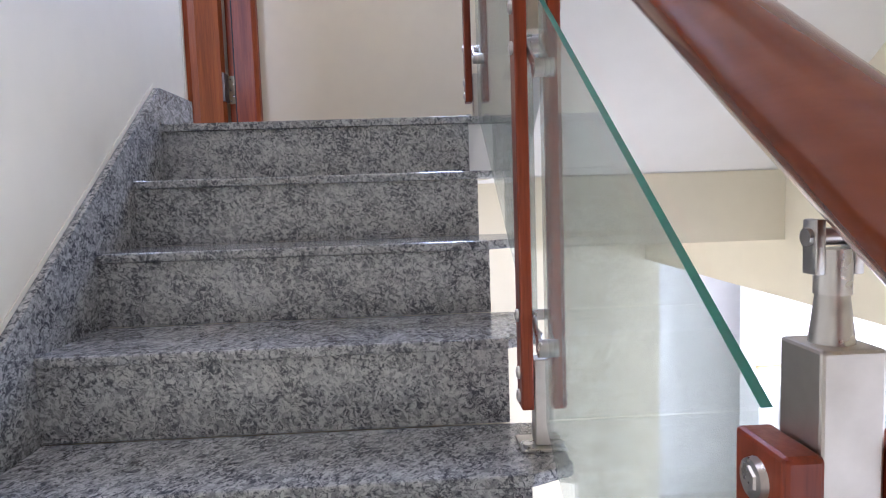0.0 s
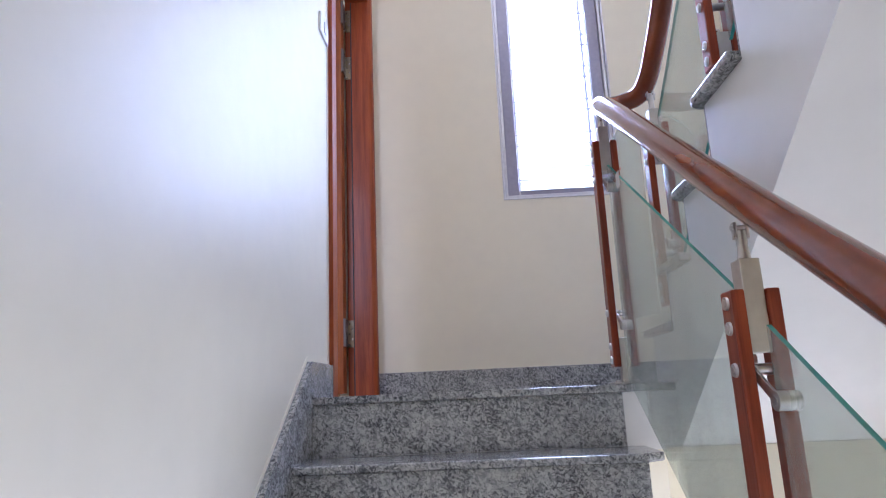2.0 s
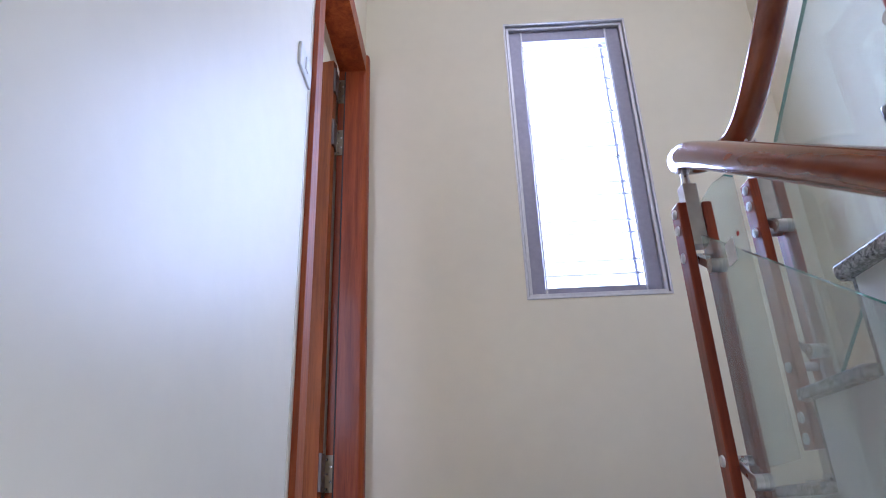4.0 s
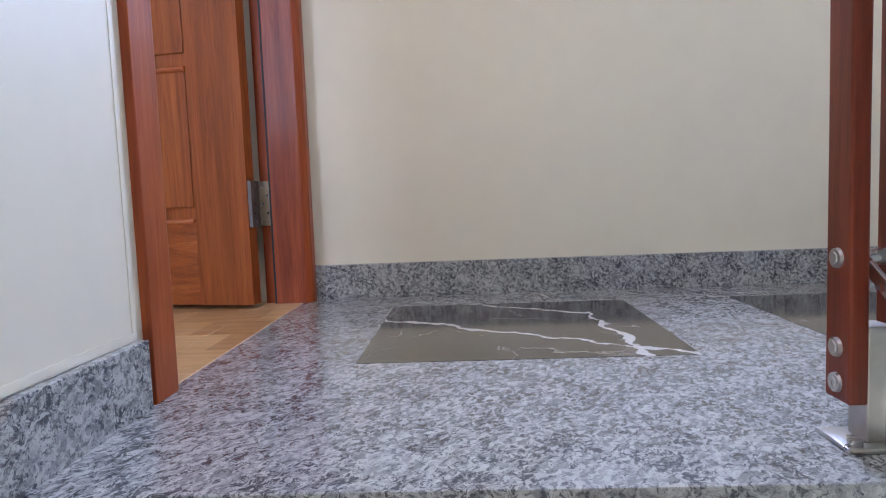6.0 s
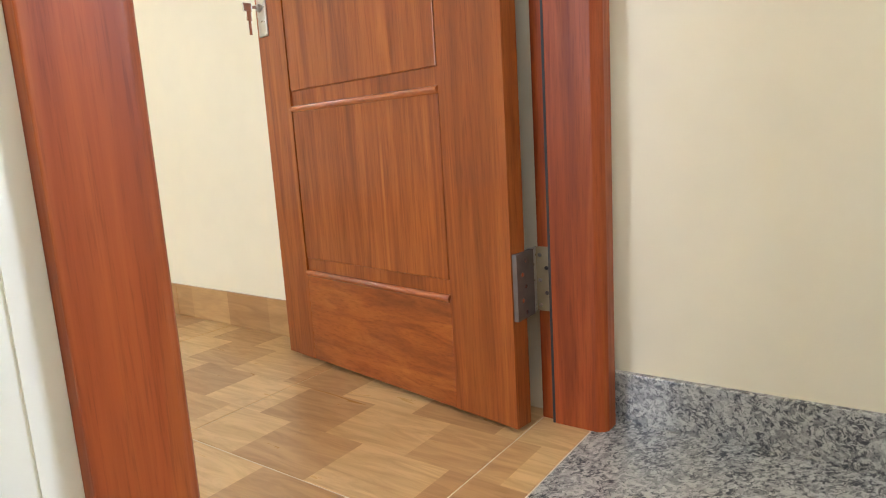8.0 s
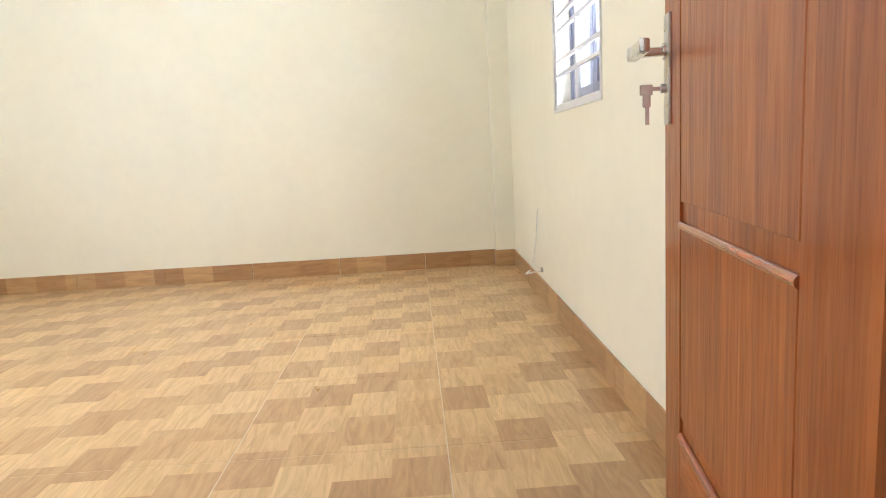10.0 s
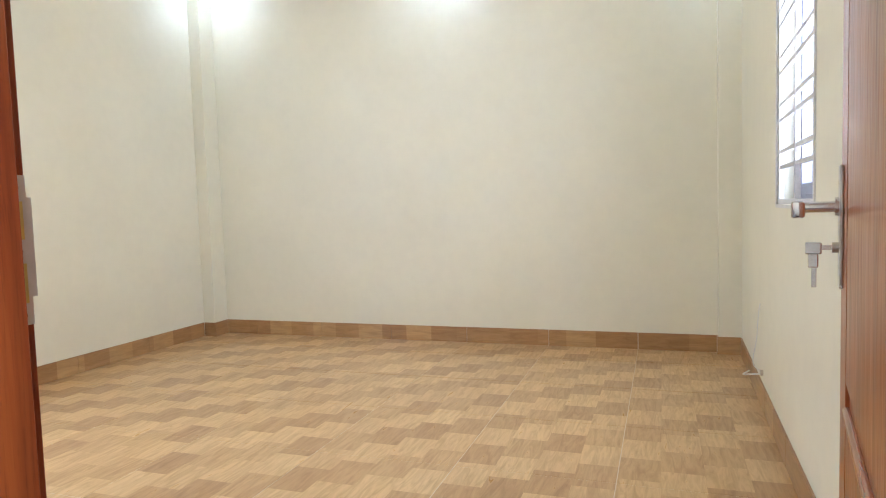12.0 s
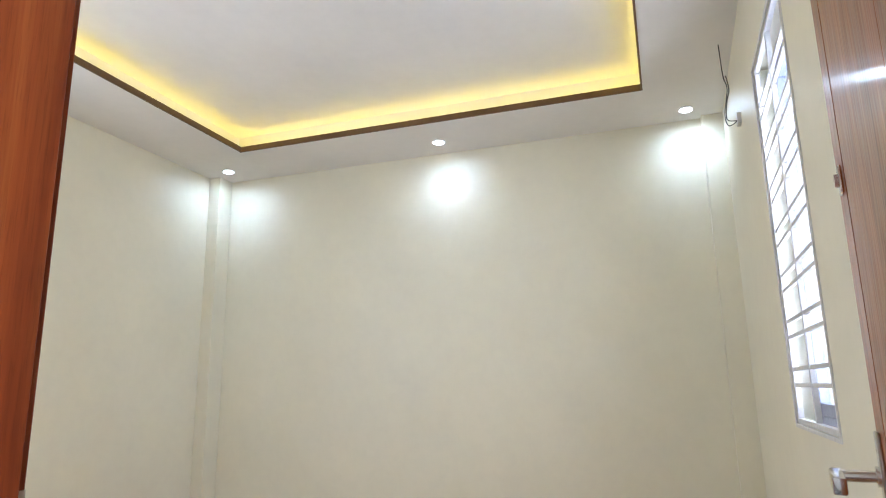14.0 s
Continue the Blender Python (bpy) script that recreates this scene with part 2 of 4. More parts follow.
plain("steel", (0.62, 0.60, 0.57), 0.26, 1.0)
plain("satin_steel", (0.60, 0.57, 0.52), 0.36, 1.0)
plain("bronze_steel", (0.17, 0.145, 0.135), 0.45, 0.6)
plain("brassy_steel", (0.40, 0.33, 0.22), 0.42, 0.7)
plain("chrome", (0.75, 0.75, 0.76), 0.12, 1.0)
plain("dark_steel", (0.20, 0.17, 0.14), 0.4, 1.0)
plain("aluminium", (0.31, 0.30, 0.38), 0.35, 0.4)
plain("light_aluminium", (0.62, 0.61, 0.64), 0.35, 0.6)
plain("blue_aluminium", (0.24, 0.25, 0.33), 0.35, 0.3)
plain("white_bar", (0.75, 0.74, 0.72), 0.4)
plain("white_plastic", (0.78, 0.78, 0.76), 0.35)
plain("grout", (0.72, 0.62, 0.48), 0.9)
plain("brown_trim", (0.14, 0.075, 0.03), 0.45)
plain("black_rubber", (0.03, 0.03, 0.03), 0.6)
plain("grey_back", (0.33, 0.36, 0.34), 0.6)
plain("gold_trim", (0.62, 0.47, 0.16), 0.35, 0.7)
plain("pale_tile", (0.66, 0.63, 0.58), 0.3)
plain("sticker", (0.72, 0.70, 0.66), 0.5)
plain("red_print", (0.55, 0.06, 0.05), 0.5)


def glass(name, tint, rough=0.0, haze=0.0):
    m = bpy.data.materials.new(name)
    m.use_nodes = True
    t = m.node_tree
    t.nodes.remove(t.nodes["Principled BSDF"])
    out = t.nodes["Material Output"]
    tr = node(t, "ShaderNodeBsdfTransparent", Color=(*tint, 1))
    gl = node(t, "ShaderNodeBsdfGlossy", Roughness=rough)
    lw = node(t, "ShaderNodeLayerWeight", Blend=0.5)
    fac = math_node(t, 'ADD', 0.06, math_node(t, 'MULTIPLY', math_node(t, 'POWER', lw.outputs["Facing"], 3.2), 0.70))
    mx = t.nodes.new("ShaderNodeMixShader")
    t.links.new(fac, mx.inputs[0])
    t.links.new(tr.outputs[0], mx.inputs[1])
    t.links.new(gl.outputs[0], mx.inputs[2])
    # a pale greenish haze mixed in as diffuse colour, uneven by noise
    veil = node(t, "ShaderNodeBsdfDiffuse", Color=(0.70, 0.76, 0.72, 1))
    mottle = noise_tex(t, coords(t, (3, 3, 1)), 2.2, 5, 0.6).outputs[0]
    hazed = t.nodes.new("ShaderNodeMixShader")
    t.links.new(ramp(t, mottle, [(0.3, (haze * 0.7,) * 3), (0.7, (haze * 1.2,) * 3)]), hazed.inputs[0])
    t.links.new(mx.outputs[0], hazed.inputs[1])
    t.links.new(veil.outputs[0], hazed.inputs[2])
    t.links.new(hazed.outputs[0] if haze else mx.outputs[0], out.inputs[0])
    M[name] = m


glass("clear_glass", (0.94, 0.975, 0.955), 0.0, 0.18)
glass("window_glass", (0.95, 0.96, 0.97))
plain("glass_edge", (0.07, 0.36, 0.29), 0.12, 0, 0.5)


def glow(name, color, strength):
    m = bpy.data.materials.new(name)
    m.use_nodes = True
    b = m.node_tree.nodes["Principled BSDF"]
    b.inputs["Base Color"].default_value = (0.8, 0.8, 0.8, 1)
    b.inputs["Emission Color"].default_value = (*color, 1)
    b.inputs["Emission Strength"].default_value = strength
    M[name] = m


glow("led_warm", (1.0, 0.72, 0.09), 12.0)
glow("downlight_glow", (0.92, 0.97, 1.0), 22.0)
glow("bright_sky", (0.93, 0.95, 1.0), 3.0)


# ---- mesh helpers ----
def box(bm, x0, x1, y0, y1, z0, z1, bevel=0.0):
    vs = [bm.verts.new((x, y, z)) for x in (x0, x1) for y in (y0, y1) for z in (z0, z1)]
    fs = [bm.faces.new([vs[i] for i in f]) for f in ((0, 1, 3, 2), (4, 6, 7, 5), (0, 4, 5, 1), (2, 3, 7, 6), (0, 2, 6, 4), (1, 5, 7, 3))]
    if bevel:
        es = {e for f in fs for e in f.edges}
        bmesh.ops.bevel(bm, geom=list(es), offset=bevel, segments=2, profile=0.5, affect='EDGES')
    return bm


def boxes(*specs, bevel=0.0):
    bm = bmesh.new()
    for s in specs:
        box(bm, *s, bevel=bevel)
    return bm


def prism(points, axis, a, b, bevel=0.0):
    """Extrude a 2D outline along an axis from a to b."""
    bm = bmesh.new()
    def at(p, q):
        return {"x": (q, p[0], p[1]), "y": (p[0], q, p[1]), "z": (p[0], p[1], q)}[axis]
    lo = [bm.verts.new(at(p, a)) for p in points]
    hi = [bm.verts.new(at(p, b)) for p in points]
    n = len(points)
    bm.faces.new(lo)
    bm.faces.new(hi[::-1])
    for i in range(n):
        bm.faces.new((lo[i], hi[i], hi[(i + 1) % n], lo[(i + 1) % n]))
    bmesh.ops.recalc_face_normals(bm, faces=bm.faces[:])
    if bevel:
        bmesh.ops.bevel(bm, geom=bm.edges[:], offset=bevel, segments=2, profile=0.5, affect='EDGES')
    return bm


def rod(bm, a, b, r, seg=16, r2=None):
    a, b = Vector(a), Vector(b)
    m = Matrix.Translation((a + b) / 2) @ (b - a).to_track_quat("Z", "Y").to_matrix().to_4x4()
    bmesh.ops.create_cone(bm, cap_ends=True, segments=seg, radius1=r, radius2=r if r2 is None else r2, depth=(b - a).length, matrix=m)
    return bm


def tube(points, r, seg=20):
    """A round bar along a smooth line."""
    bm = bmesh.new()
    pts = [Vector(p) for p in points]
    line = []
    for i in range(len(pts) - 1):
        p0, p1, p2, p3 = pts[max(i - 1, 0)], pts[i], pts[i + 1], pts[min(i + 2, len(pts) - 1)]
        for k in range(8):
            u = k / 8
            line.append(0.5 * ((2 * p1) + (p2 - p0) * u + (2 * p0 - 5 * p1 + 4 * p2 - p3) * u * u + (3 * p1 - p0 - 3 * p2 + p3) * u ** 3))
    line.append(pts[-1])
    rings, side = [], None
    for i, p in enumerate(line):
        d = (line[min(i + 1, len(line) - 1)] - line[max(i - 1, 0)]).normalized()
        if side is None:
            side = d.orthogonal().normalized()
        side = (side - d * side.dot(d)).normalized()
        up = d.cross(side)
        rings.append([bm.verts.new(p + r * (math.cos(a) * side + math.sin(a) * up)) for a in (2 * math.pi * k / seg for k in range(seg))])
    for u, v in zip(rings, rings[1:]):
        for k in range(seg):
            bm.faces.new((u[k], u[(k + 1) % seg], v[(k + 1) % seg], v[k]))
    bm.faces.new(rings[0][::-1])
    bm.faces.new(rings[-1])
    return bm


def pierced(axis, a, b, us, vs, holes):
    """A slab from a to b along an axis, laid out on a grid of lines, with the cells in holes left open."""
    bm = bmesh.new()
    def at(q, u, v):
        return {"x": (q, u, v), "y": (u, q, v), "z": (u, v, q)}[axis]
    nu, nv = len(us), len(vs)
    g = [[[bm.verts.new(at(q, u, v)) for v in vs] for u in us] for q in (a, b)]
    full = {(i, j) for i in range(nu - 1) for j in range(nv - 1)} - set(holes)
    for i, j in full:
        for s in (0, 1):
            bm.faces.new((g[s][i][j], g[s][i + 1][j], g[s][i + 1][j + 1], g[s][i][j + 1]))
        for di, dj, p, q in ((-1, 0, (i, j), (i, j + 1)), (1, 0, (i + 1, j), (i + 1, j + 1)), (0, -1, (i, j), (i + 1, j)), (0, 1, (i, j + 1), (i + 1, j + 1))):
            if (i + di, j + dj) not in full:
                bm.faces.new((g[0][p[0]][p[1]], g[0][q[0]][q[1]], g[1][q[0]][q[1]], g[1][p[0]][p[1]]))
    loose = [v for v in bm.verts if not v.link_faces]
    bmesh.ops.delete(bm, geom=loose, context='VERTS')
    return bm


def link(name, bm, mat, smooth=False):
    me = bpy.data.meshes.new(name)
    bmesh.ops.recalc_face_normals(bm, faces=bm.faces[:])
    bm.to_mesh(me)
    bm.free()
    for mm in (mat if isinstance(mat, tuple) else (mat,)):
        me.materials.append(M[mm])
    if smooth:
        me.shade_smooth() if hasattr(me, "shade_smooth") else None
        me.set_sharp_from_angle(angle=radians(35))
    return new(name, me)


def part(name, bm, mat, parent, label="", smooth=False):
    ob = link(name, bm, mat, smooth)
    ob.parent = parent
    ob.matrix_parent_inverse = parent.matrix_basis.inverted()
    if label:
        ob["label"] = label
    return ob


def structure(name, bm, mat, label, category):
    return tagged(link(name, bm, mat), label, category, kind="structure")


def thing(name, x, y, z, label, category, group=""):
    ob = new(name)
    ob.empty_display_size = 0.05
    ob.matrix_basis = pose(x, y, z)
    return tagged(ob, label, category, group)


# ---- plan ----
R, G = 0.165, 0.2255          # riser and going
BACK = 1.285                  # wall behind the landing
ROOM_Y0, ROOM_Y1, ROOM_X = -2.70, 1.405, -4.185
WX0, WX1 = -2.565, -1.795      # window of the room
# the window wall is not quite square to the stair wall
SKEW = Matrix.Translation((-1.8, 1.387, 0)) @ Matrix.Rotation(-0.022, 4, 'Z') @ Matrix.Translation((1.8, -1.405, 0))
CEIL = 2.96
RIGHT = 1.88

# walls of the stairwell
structure("wall_stair_side", pierced("x", -0.11, 0.0, (-3.6, 0.28, 1.25, BACK), (-3.0, -0.02, 2.16, 4.6), [(1, 1)]), "cream_paint", "cream painted plaster wall beside the stairs with a doorway", "wall")
structure("wall_landing_back", pierced("y", BACK, 1.50, (0.0, 0.68, 1.265, 1.95), (-3.0, 0.94, 2.36, 4.6), [(1, 1)]), "cream_paint", "cream painted plaster wall behind the landing with a tall window opening", "wall")
structure("wall_flight_side", boxes((RIGHT, 2.0, -3.6, BACK, -0.585, 4.6)), "cream_paint", "cream painted wall beside the upper stair flight", "wall")
structure("wall_stair_front", boxes((-0.11, 2.0, -3.75, -3.6, -3.0, 4.6)), "cream_paint", "cream painted wall at the front of the stairwell", "wall")
structure("ceiling_stairwell", boxes((-0.11, 2.0, -3.6, 1.5, 4.6, 4.7)), "ceiling_paint", "white painted ceiling over the stairwell", "ceiling")

# the lower storey beyond the stair
# this floor is unseen; its pale colour is chosen to bounce light onto the soffit
structure("floor_lower", boxes((-0.11, 6.0, -3.6, 4.5, -3.1, -3.0)), "pale_tile", "unseen floor of the storey below, pale to bounce light", "floor")
structure("wall_lower_far", boxes((1.68, 6.0, 3.6, 3.72, -3.0, -0.3)), "white_paint", "white painted far wall of the lower room", "wall")
structure("wall_lower_side", boxes((6.0, 6.1, -3.6, 3.72, -3.0, -0.3)), "white_paint", "white painted side wall of the lower room", "wall")
structure("wall_lower_near", boxes((2.0, 6.0, -3.72, -3.6, -3.0, -0.3)), "white_paint", "white painted near wall of the lower room", "wall")
structure("wall_lower_return", boxes((1.68, 1.80, 1.50, 3.6, -3.0, -0.3)), "white_paint", "white painted return wall of the lower room", "wall")
structure("ceiling_lower", boxes((2.0, 6.0, -3.6, 3.72, -0.3, -0.2), (1.68, 2.0, 1.5, 3.72, -0.3, -0.2)), "white_paint", "white painted ceiling of the lower room", "ceiling")

# landing slab and beam under it
structure("landing_slab", boxes((-0.0, 1.0, 0.03, BACK, -0.18, -0.022), (1.0, RIGHT, 0.082, BACK, -0.18, -0.022)), "white_paint", "white plastered underside of the landing slab", "slab")
structure("landing_beam", boxes((1.06, RIGHT, 0.08, 0.26, -0.40, -0.181)), "cream_paint", "cream painted beam under the landing edge", "beam")

# ---- lower stair flight ----
stair = thing("stair_flight", 0.45, -1.2, -1.8, "grey speckled granite stair flight rising to the landing", "stairs")
N = 11
edge = [0.0, -0.214, -0.43, -0.69] + [-0.69 - 0.2255 * k for k in range(1, N)]
core = [(0.03, -0.19)]
for k in range(N - 1):
    core += [(edge[k] + 0.03, -R * k - 0.024), (edge[k] + 0.03, -R * (k + 1) - 0.024)]
core += [(edge[N - 1] + 0.03, -R * (N - 1) - 0.024), (edge[N - 1] + 0.03, -R * (N - 1) - 0.16), (0.03, -0.40)]
part("stair_core", prism(core[1:], "x", 0.0, 0.885), "cream_paint", stair, "cream painted stair side")
for k in range(N):
    y1 = edge[k]
    y0 = edge[k - 1] + 0.028 if k else None
    part("riser", boxes((0.018, 0.889, y1 + 0.008, y1 + 0.028, -R * (k + 1), -R * k - 0.022)), "granite", stair)
    if k:
        ear = 0.935 if k == 1 else 0.962
        tr = prism([(0.018, y1), (0.890, y1), (ear, y1 + 0.034), (ear, y0 - 0.028), (0.906, y0 - 0.024), (0.018, y0 - 0.022)], "z", -R * k - 0.021, -R * k, 0.004)
        part("tread", tr, "granite", stair)
structure("half_landing", boxes((0, RIGHT, -3.6, edge[N - 1] + 0.03, -R * N - 0.2, -R * N)), "granite", "grey speckled granite half landing below", "landing")
# raking skirting along the wall
low = edge[N - 1]
slope = R / 0.2255
sk = [(0.28, 0.0), (0.28, 0.102), (0.008, 0.102), (low, 0.102 + slope * low * 0.985), (low, slope * low - 0.22), (0.03, -0.20), (0.03, 0.0)]
skirt = tagged(link("stair_skirting", prism(sk, "x", 0.0005, 0.018, 0.0015), "granite"), "grey granite skirting stepping along the stair wall", "skirting", kind="structure")
part("sealant_line", prism([(0.28, 0.1025), (0.28, 0.115), (0.006, 0.115), (low, 0.117 + slope * low * 0.985), (low, 0.103 + slope * low * 0.985), (0.008, 0.1035)], "x", 0.0003, 0.0022), "cream_paint", skirt, "cream filler line")

# ---- landing floor ----
TX0, TX1, TY0, TY1 = 0.275, 0.887, 0.50, 1.085
SX0, SX1 = 1.16, 1.77
fl = tagged(new("floor_landing"), "polished grey speckled granite landing floor", "floor", kind="structure")
fl.matrix_basis = pose(0.9, 0.6, 0)
part("slab", prism([(0.0, 0.0), (0.90, 0.0), (0.93, 0.03), (0.985, 0.03), (0.985, 0.082), (RIGHT, 0.082), (RIGHT, 0.2998), (0.0, 0.2998)], "z", -0.021, 0, 0.0015), "granite", fl)
for b in ((-0.002, RIGHT, 0.300, TY0), (-0.002, RIGHT, TY1, BACK), (-0.002, TX0, TY0, TY1), (TX1, SX0, TY0, TY1), (SX1, RIGHT, TY0, TY1)):
    part("slab", boxes((b[0], b[1], b[2], b[3], -0.021, 0)), "granite", fl)
for x0, x1 in ((TX0, TX1), (SX0, SX1)):
    part("tile", boxes((x0 + 0.001, x1 - 0.001, TY0 + 0.001, TY1 - 0.001, -0.018, 0.0005)), "dark_marble", fl, "polished dark brown marble tile with white veins")
structure("baseboard_back", boxes((0.004, RIGHT, BACK - 0.016, BACK, 0, 0.10), (0.0005, 0.016, 1.2515, BACK - 0.017, 0, 0.10), bevel=0.0015), "granite", "grey speckled granite baseboard along the landing wall", "baseboard")

# ---- upper flight ----
up = thing("stair_flight", 1.47, -1.0, 0.0, "granite stair flight with cream side rising from the landing", "stairs")
U = 14
uy = [0.26 - 0.22 * k for k in range(U + 1)]
outline = [(0.26, -0.02)]
for k in range(U):
    outline += [(uy[k], R * (k + 1) - 0.022), (uy[k + 1], R * (k + 1) - 0.022)]
outline += [(uy[U], R * U - 0.45), (0.08, -0.178), (0.26, -0.178)]
part("stair_core", prism(outline, "x", 1.06, RIGHT - 0.001), "white_paint", up, "white plastered soffit and side")
for k in range(U):
    part("riser", boxes((1.064, RIGHT - 0.002, uy[k] - 0.001, uy[k] + 0.016, R * k, R * (k + 1) - 0.022)), "granite", up)
    part("tread", prism([(1.03, uy[k] + 0.005), (1.05, uy[k] + 0.026), (RIGHT - 0.002, uy[k] + 0.026), (RIGHT - 0.002, uy[k + 1] + 0.001), (1.03, uy[k + 1] + 0.001)], "z", R * (k + 1) - 0.0215, R * (k + 1), 0.004), "granite", up)

# ---- railing ----
railing = thing("stair_railing", 0.93, 0.1, 0.0, "glass balustrade with red-brown wooden posts and round handrail", "railing")


def baluster(x, y, base, top, floor):
    """Two wooden slats with steel blocks between, bolts, and a swivel head, on a plate at floor height."""
    post = part("post", boxes((x - 0.0165, x + 0.0165, y - 0.018, y + 0.018, top - 0.10, top + 0.05), bevel=0.002), "satin_steel", railing, "satin steel post block")
    part("foot_block", boxes((x - 0.015, x + 0.015, y - 0.018, y + 0.018, floor + 0.006, base + 0.085), bevel=0.002), "satin_steel", post)
    for s in (-1, 1):
        cx = x + s * 0.0275
        # the slats are a little narrower at the waist than at their ends
        side = [(y - 0.024, base), (y + 0.024, base), (y + 0.0225, base + 0.3), (y + 0.024, top), (y - 0.024, top), (y - 0.0225, base + 0.3)]
        slat = part("slat", prism(side, "x", cx - 0.0105, cx + 0.0105, 0.003), "slat_wood", post, "red-brown wooden slat")
        for z in (base + 0.020, base + 0.060, base + 0.159, top - 0.020, top - 0.060, top - 0.125):
            bm = bmesh.new()
            rod(bm, (cx + s * 0.010, y, z), (cx + s * 0.0145, y, z), 0.0115, 18, 0.0105)
            rod(bm, (cx + s * 0.0146, y, z), (cx + s * 0.0160, y, z), 0.0072, 6, 0.0066)
            part("bolt", bm, "steel", post, "", True)
    for z in (base + 0.159, top - 0.125):
        bm = bmesh.new()
        rod(bm, (x - 0.0165, y, z), (x + 0.0165, y, z), 0.0095, 16)
        part("spacer", bm, "steel", post, "round steel spacer", True)
    bm = bmesh.new()
    rod(bm, (x, y, top + 0.05), (x, y, top + 0.075), 0.011, 16, 0.008)
    rod(bm, (x, y, top + 0.075), (x, y, top + 0.098), 0.009)
    for s in (-1, 1):
        box(bm, x + s * 0.010 - 0.0025, x + s * 0.010 + 0.0025, y - 0.006, y + 0.006, top + 0.085, top + 0.113, 0.001)
    rod(bm, (x - 0.015, y, top + 0.104), (x + 0.015, y, top + 0.104), 0.0045, 12)
    part("swivel_head", bm, "steel", post, "steel swivel bracket", True)
    bm = bmesh.new()
    box(bm, x - 0.042, x + 0.034, y - 0.034, y + 0.036, floor + 0.0005, floor + 0.006, 0.001)
    for sx in (-0.030, 0.024):
        rod(bm, (x + sx, y - 0.022, floor + 0.006), (x + sx, y - 0.022, floor + 0.013), 0.008, 12)
    part("base_plate", bm, "steel", post, "", True)
    return post


def clamp(post, x, y, z, dy):
    """A flat arm from the post's spacer down to a round glass clamp."""
    bm = bmesh.new()
    end = (y + dy, z - abs(dy) * 0.62)
    d = Vector((dy, -abs(dy) * 0.62)).normalized()
    nx, nz = -d.y * 0.008, d.x * 0.008
    arm = [(y + nx, z + nz), (y - nx, z - nz), (end[0] - nx * 1.1, end[1] - nz * 1.1), (end[0] + nx * 1.1, end[1] + nz * 1.1)]
    body_arm = prism(arm, "x", x - 0.016, x - 0.011, 0.001)
    part("clamp_arm", body_arm, "steel", post, "flat steel arm")
    rod(bm, (x - 0.018, end[0], end[1]), (x + 0.015, end[0], end[1]), 0.0145, 20)
    rod(bm, (x - 0.0200, end[0], end[1]), (x - 0.0181, end[0], end[1]), 0.008, 6)
    part("glass_clamp", bm, "steel", post, "round steel glass clamp", True)


PX = 0.928
POSTS = ((0.10, 0.050, 0.753, 0.0), (-0.80, -0.59, 0.138, -0.66), (-1.555, -1.095, -0.352, -1.155), (-2.30, -1.60, -0.85, -1.65))
for y, b, tp, fz in POSTS:
    p = baluster(PX, y, b, tp, fz)
    clamp(p, PX, y, tp - 0.125, -0.075)
    clamp(p, PX, y, b + 0.159, -0.068)
    if y < 0:
        clamp(p, PX, y, tp - 0.075, 0.055)
UPPER = ((0.10, 0.224, 0.805, 0.165), (-0.46, 0.70, 1.33, 0.66), (-1.32, 1.36, 1.99, 1.32))
for y, b, tp, fz in UPPER:
    p = baluster(1.095, y, b, tp, fz)
    clamp(p, 1.095, y, tp - 0.05, 0.040)
    clamp(p, 1.095, y, b + 0.14, 0.045)
    clamp(p, 1.095, y, tp - 0.10, -0.050)
    clamp(p, 1.095, y, b + 0.21, -0.050)

part("handrail", tube([(0.93, -3.0, -1.13), (0.93, -2.3, -0.68), (0.93, -1.586, -0.217), (0.93, -1.19, 0.049), (0.93, -0.80, 0.30), (0.93, -0.345, 0.60), (0.93, 0.0, 0.825), (0.935, 0.10, 0.880),
    (0.965, 0.185, 0.915), (1.03, 0.20, 0.93), (1.085, 0.13, 0.945), (1.095, -0.03, 1.04), (1.095, -0.3, 1.25), (1.095, -0.7, 1.56), (1.095, -1.4, 2.09), (1.095, -2.8, 3.15)], 0.031, 28), "rail_wood", railing, "polished red-brown wooden handrail", True)


def pane(points, axis, at, thick=0.008):
    """A sheet of clear glass with green edges."""
    bm = prism(points, axis, at - thick / 2, at + thick / 2)
    for f in bm.faces:
        f.normal_update()
        f.material_index = 1 if (f.normal.z > 0.3 or (at > 1.0 and f.normal.z < -0.3)) else 0
    ob = part("glass_panel", bm, ("clear_glass", "glass_edge"), railing, "clear glass panel with green edges")
    ob.visible_shadow = False
    return ob


GX = 0.929
pane([(-0.752, 0.147), (0.07, 0.668), (0.07, 0.010), (-0.752, -0.497)], "x", GX)
pane([(-1.495, -0.357), (-0.848, 0.078), (-0.848, -0.605), (-1.495, -1.02)], "x", GX)
pane([(-2.25, -0.86), (-1.60, -0.43), (-1.60, -1.10), (-2.25, -1.50)], "x", GX)
pane([(0.06, 0.30), (-0.42, 0.68), (-0.42, 1.19), (0.06, 0.815)], "x", 1.10)
pane([(-0.50, 0.75), (-1.28, 1.38), (-1.28, 1.90), (-0.50, 1.27)], "x", 1.10)
pane([(0.962, 0.19), (1.055, 0.21), (1.055, 0.845), (1.035, 0.850), (1.000, 0.825), (0.962, 0.775)], "y", 0.14)
# paper label and its print on the first panel
lab = part("paper_label", boxes((GX - 0.0058, GX - 0.0052, -0.075, -0.035, 0.555, 0.60)), "sticker", railing, "small faded paper label")
